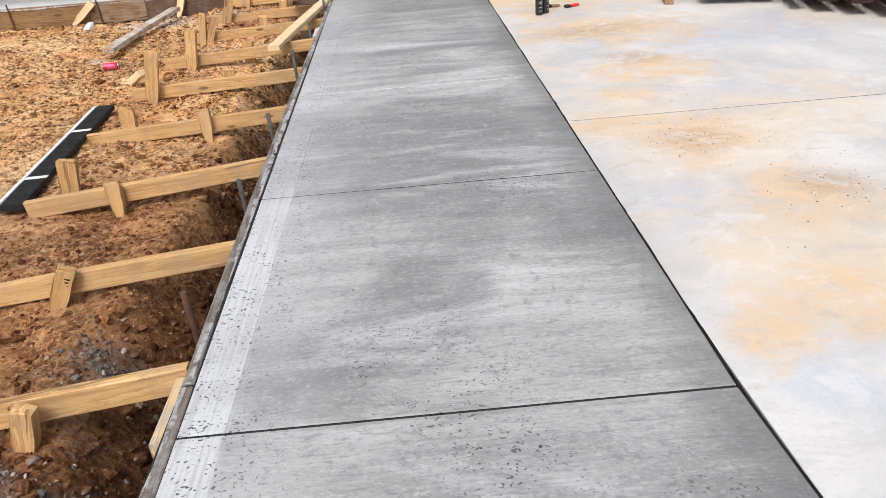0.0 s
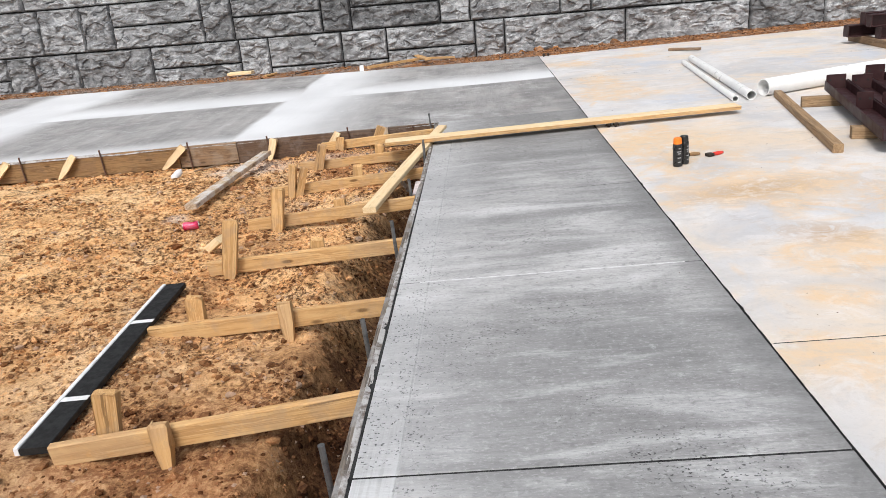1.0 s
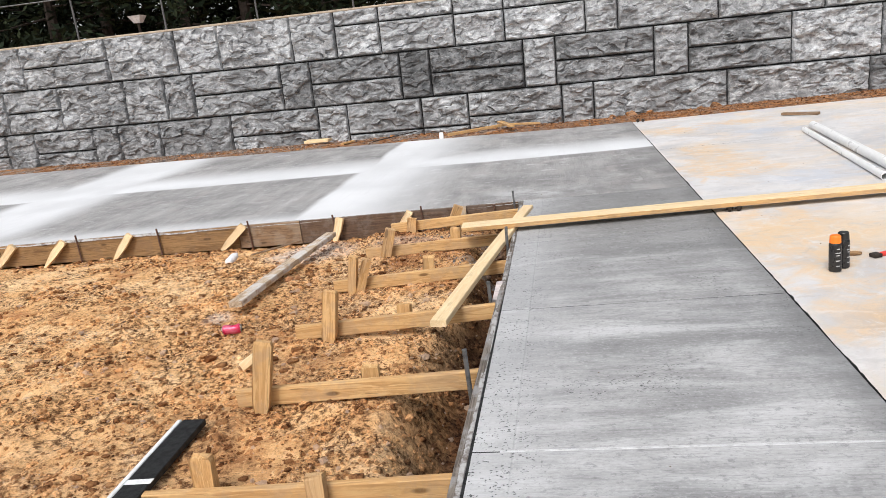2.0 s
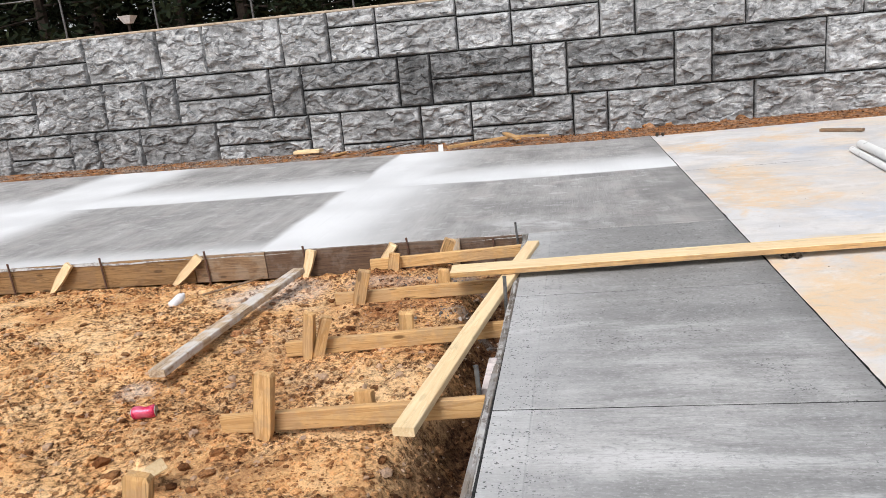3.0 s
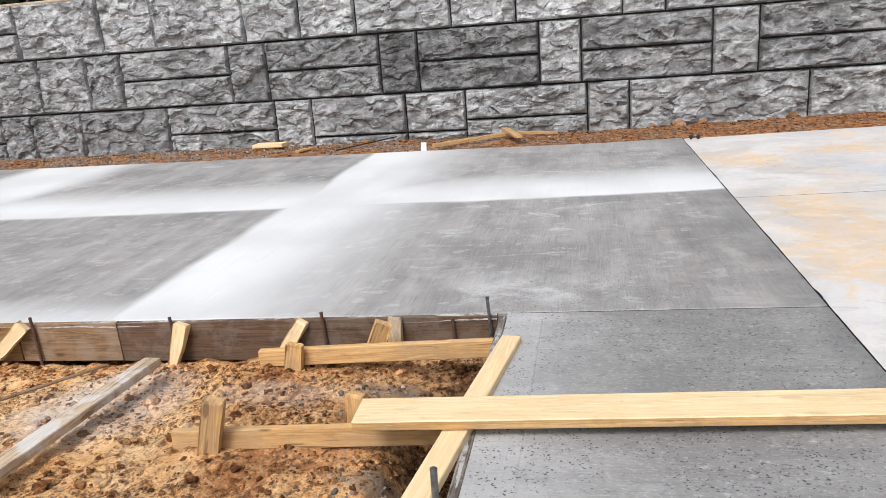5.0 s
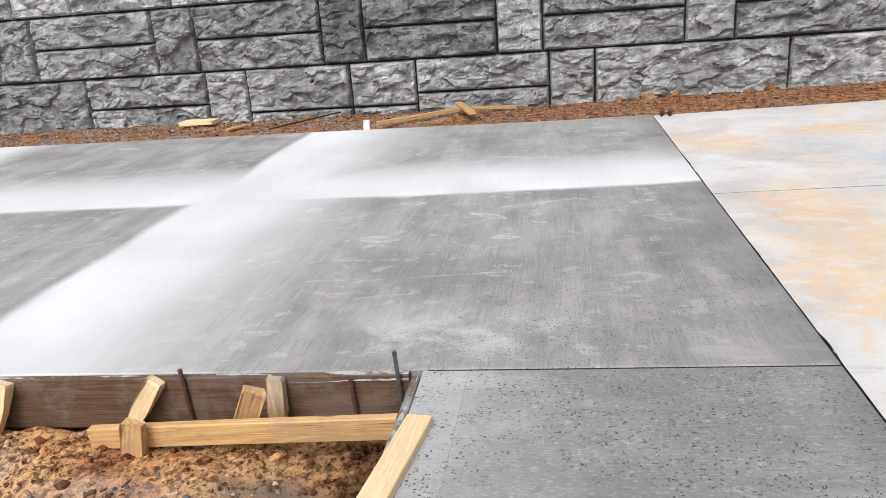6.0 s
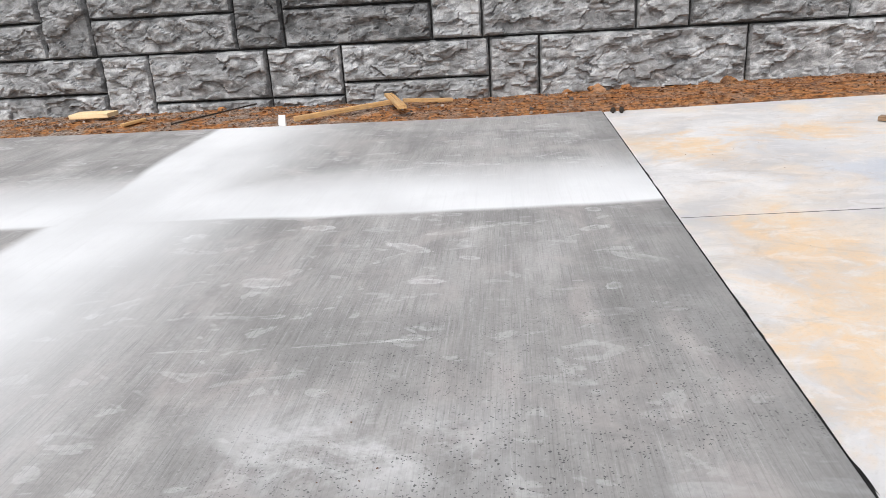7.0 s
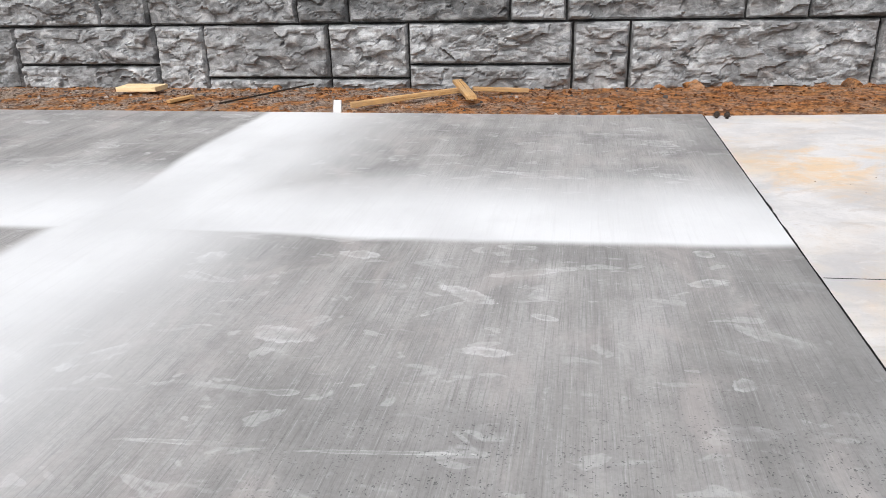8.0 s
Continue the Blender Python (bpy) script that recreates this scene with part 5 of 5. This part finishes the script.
for x, y, big in ((0.925, 8.15, 1.25), (0.99, 8.145, 1.25), (0.90, 15.02, 1.25), (0.98, 15.00, 1.25)):
    z = slab_z(x, y)
    ob = holder("anchor_bolt", "rusty threaded anchor bolt standing beside the joint", "bolt", "anchor bolts", m=pose(x, y, z) @ Matrix.Diagonal((big, big, big, 1)))
    part("shank", lathe_bm([(0.010, -0.02), (0.013, 0.041), (0.011, 0.044)], 10), M_BOLT, ob)
    part("nut", lathe_bm([(0.018, 0.017), (0.019, 0.019), (0.019, 0.034), (0.017, 0.036)], 6), M_BOLT, ob)
    part("washer", lathe_bm([(0.024, 0.013), (0.024, 0.016)], 16), M_BOLT, ob)

# ---- scraps at the wall's foot ----
def lie(x, y, up):
    return (x, y, strip_z(x, y) + up)


board("wood_block", lie(-5.28, 16.25, 0.06), lie(-4.80, 16.25, 0.06), 0.26, 0.05, M_PALE, "pale pine block lying on the soil by the wall", "wood block", seed=140)
board("wood_chip", lie(-4.36, 15.60, 0.02), lie(-4.22, 15.85, 0.03), 0.07, 0.03, M_PINE, "small pine chip lying on the soil by the wall", "wood chip", seed=141)
stake((-2.44, 15.27, 0.15), (-2.44, 15.25, 0.02), 0.075, 0.03, M_WHITE, "short white-faced peg at the driveway edge", 0, "", 0.12, 142)
board("lath", (-2.33, 15.33, slab_z(-2.3, 15.2) + 0.045), lie(-1.35, 16.15, 0.07), 0.05, 0.05, M_PINE, "weathered lath lying on the soil by the wall", "lath", seed=143)
board("lath", lie(-1.30, 16.22, 0.06), lie(-0.75, 16.40, 0.04), 0.06, 0.04, M_PINE, "weathered lath lying on the soil by the wall", "lath", seed=144)
board("wood_offcut", lie(-1.50, 16.45, 0.13), lie(-1.21, 15.50, 0.10), 0.10, 0.035, M_PINE, "pale pointed pine offcut lying over a lath", "wood offcut", seed=145)
rod("thin_stick", lie(-3.15, 16.6, 0.08), lie(-3.75, 15.5, 0.02), 0.010, M_BARK, "thin dark stick lying on the soil by the wall", "stick", "", 6)
board("pointed_stake", (2.86, 13.95, slab_z(2.9, 13.9) + 0.024), (3.25, 13.60, slab_z(3.2, 13.6) + 0.024), 0.085, 0.036, M_MIDWOOD, "brown stake lying on the pad", "wooden stake", seed=146)

# ---- beyond the wall ----
def build_fence():
    ob = holder("fence", "chain-link fence on thin steel posts before dark woods", "fence")
    for i in range(-2, 10):
        x = -14.66 + 2.9 * i
        z = ground_z(x, 23.8)
        part("post", lathe_bm([(0.03, z - 0.4), (0.03, z + 1.75), (0.02, z + 1.77)], 8), M_STEEL, ob, m=Matrix.Translation((x, 23.8, 0)))
    za = ground_z(-20.5, 23.8) + 1.72
    zb = ground_z(11.4, 23.8) + 1.72
    m, length = along((-20.5, 23.8, za), (11.4, 23.8, zb))
    bm = lathe_bm([(0.02, -length / 2), (0.02, length / 2)], 8)
    bmesh.ops.rotate(bm, cent=(0, 0, 0), matrix=Matrix.Rotation(radians(90), 3, "Y"), verts=bm.verts)
    part("top_rail", bm, M_STEEL, ob, m=m)


build_fence()
LX = -12.15
LZ = ground_z(LX, 23.0)
lamp = holder("flood_lamp", "small pale flood lamp on a short post", "lamp", m=pose(LX, 23.0, LZ))
part("post", lathe_bm([(0.04, -0.1), (0.04, 0.62), (0.035, 0.63)], 8), M_BARK, lamp)
bm = bmesh.new()
bmesh.ops.create_cone(bm, cap_ends=True, segments=4, radius1=0.13, radius2=0.27, depth=0.20)
bmesh.ops.rotate(bm, cent=(0, 0, 0), matrix=Matrix.Rotation(radians(45), 3, "Z"), verts=bm.verts)
bmesh.ops.translate(bm, vec=(0, 0, 0.74), verts=bm.verts)
part("housing", bm, M_WHITE, lamp)


def tree_meshes(seed, high):
    rng = random.Random(seed)
    bm = bmesh.new()

    def limb(a, b, r0, r1, n=7):
        a, b = Vector(a), Vector(b)
        q = (b - a).to_track_quat("Z", "Y")
        rings = [[bm.verts.new(c + q @ Vector((r * math.cos(2 * math.pi * i / n), r * math.sin(2 * math.pi * i / n), 0))) for i in range(n)] for c, r in ((a, r0), ((a + b) / 2 + Vector((rng.uniform(-0.1, 0.1), rng.uniform(-0.1, 0.1), 0)), (r0 + r1) / 2), (b, r1))]
        for c, d in zip(rings, rings[1:]):
            for i in range(n):
                bm.faces.new((c[i], c[(i + 1) % n], d[(i + 1) % n], d[i]))

    limb((0, 0, -0.5), (0, 0, high), 0.20, 0.03)
    tips = []
    for i in range(26):
        h = high * (0.06 + 0.9 * i / 26)
        a = i * 2.4 + rng.uniform(-0.3, 0.3)
        reach = (high - h) * 0.27 + 0.6
        tip = Vector((math.cos(a) * reach, math.sin(a) * reach, h - 0.15 * reach + rng.uniform(-0.2, 0.3)))
        limb((0, 0, h), tip, 0.045, 0.012, 5)
        tips.append((Vector((0, 0, h)), tip))
    trunk = mesh_of("trunk", bm, M_BARK)
    verts, faces = [], []
    for a, b in tips:
        for _ in range(110):
            c = a.lerp(b, rng.uniform(0.15, 1.1)) + Vector((rng.gauss(0, 0.30), rng.gauss(0, 0.30), rng.gauss(0, 0.22)))
            d = Vector((rng.gauss(0, 1), rng.gauss(0, 1), rng.gauss(-0.4, 0.6))).normalized() * rng.uniform(0.10, 0.24)
            e = d.cross(Vector((rng.gauss(0, 1), rng.gauss(0, 1), rng.gauss(0, 1)))).normalized() * rng.uniform(0.04, 0.08)
            o = len(verts)
            verts += [c - d, c + e, c + d, c - e]
            faces.append((o, o + 1, o + 2, o + 3))
    crown = bpy.data.meshes.new("crown")
    crown.from_pydata([tuple(v) for v in verts], [], faces)
    crown.materials.append(M_LEAF)
    return trunk, crown


first = []
for s in range(3):
    t, c = tree_meshes(s, 8 + s)
    ob = holder("evergreen_tree", "dark evergreen tree in dense woods behind the fence", "tree", "woods")
    part("trunk", t, None, ob)
    part("crown", c, None, ob)
    first.append(ob)
rng = random.Random(12)
k = 0
for row in range(3):
    for i in range(17):
        x, y = -30 + 2.5 * i + rng.uniform(-0.5, 0.5), 26.5 + 2.4 * row + rng.uniform(-0.4, 0.4)
        m = pose(x, y, ground_z(x, y), 0, 0, rng.uniform(0, 360))
        if k < 3:
            first[k].matrix_basis = m
        else:
            copy_thing(first[k % 3], m)
        k += 1


# ---- crumbs of soil on the pad ----
def build_crumbs():
    rng = random.Random(31)
    bm = bmesh.new()
    spots = [(1.38, 3.48, 0.16, 80), (1.66, 2.85, 0.14, 60), (1.55, 3.55, 0.28, 40), (2.0, 3.2, 0.5, 26), (1.9, 7.4, 0.7, 14), (1.7, 12.4, 0.7, 22), (2.6, 6.4, 0.6, 14), (1.3, 9.5, 0.5, 8), (2.6, 5.2, 0.9, 10), (-0.9, 9.55, 0.25, 40), (0.3, 4.5, 1.0, 8), (-0.4, 12.5, 1.2, 6)]
    for cx, cy, sp, n in spots:
        for _ in range(n):
            x, y = rng.gauss(cx, sp), rng.gauss(cy, sp)
            if not (0.86 < x < 8 or -0.7 < x < 0.8) or not 0.3 < y < 15:
                continue
            r = rng.uniform(0.0012, 0.0034)
            m = Matrix.Translation((x, y, slab_z(x, y) + r * 0.5)) @ pose(0, 0, 0, 0, 0, rng.uniform(0, 360)) @ Matrix.Diagonal((1.5, 0.9, 0.6, 1))
            bmesh.ops.create_icosphere(bm, subdivisions=1, radius=r, matrix=m)
    thing("soil_crumbs", bm, M_CRUMB, "dark crumbs of dry soil scattered on the concrete", "crumbs", kind="stuff")


build_crumbs()
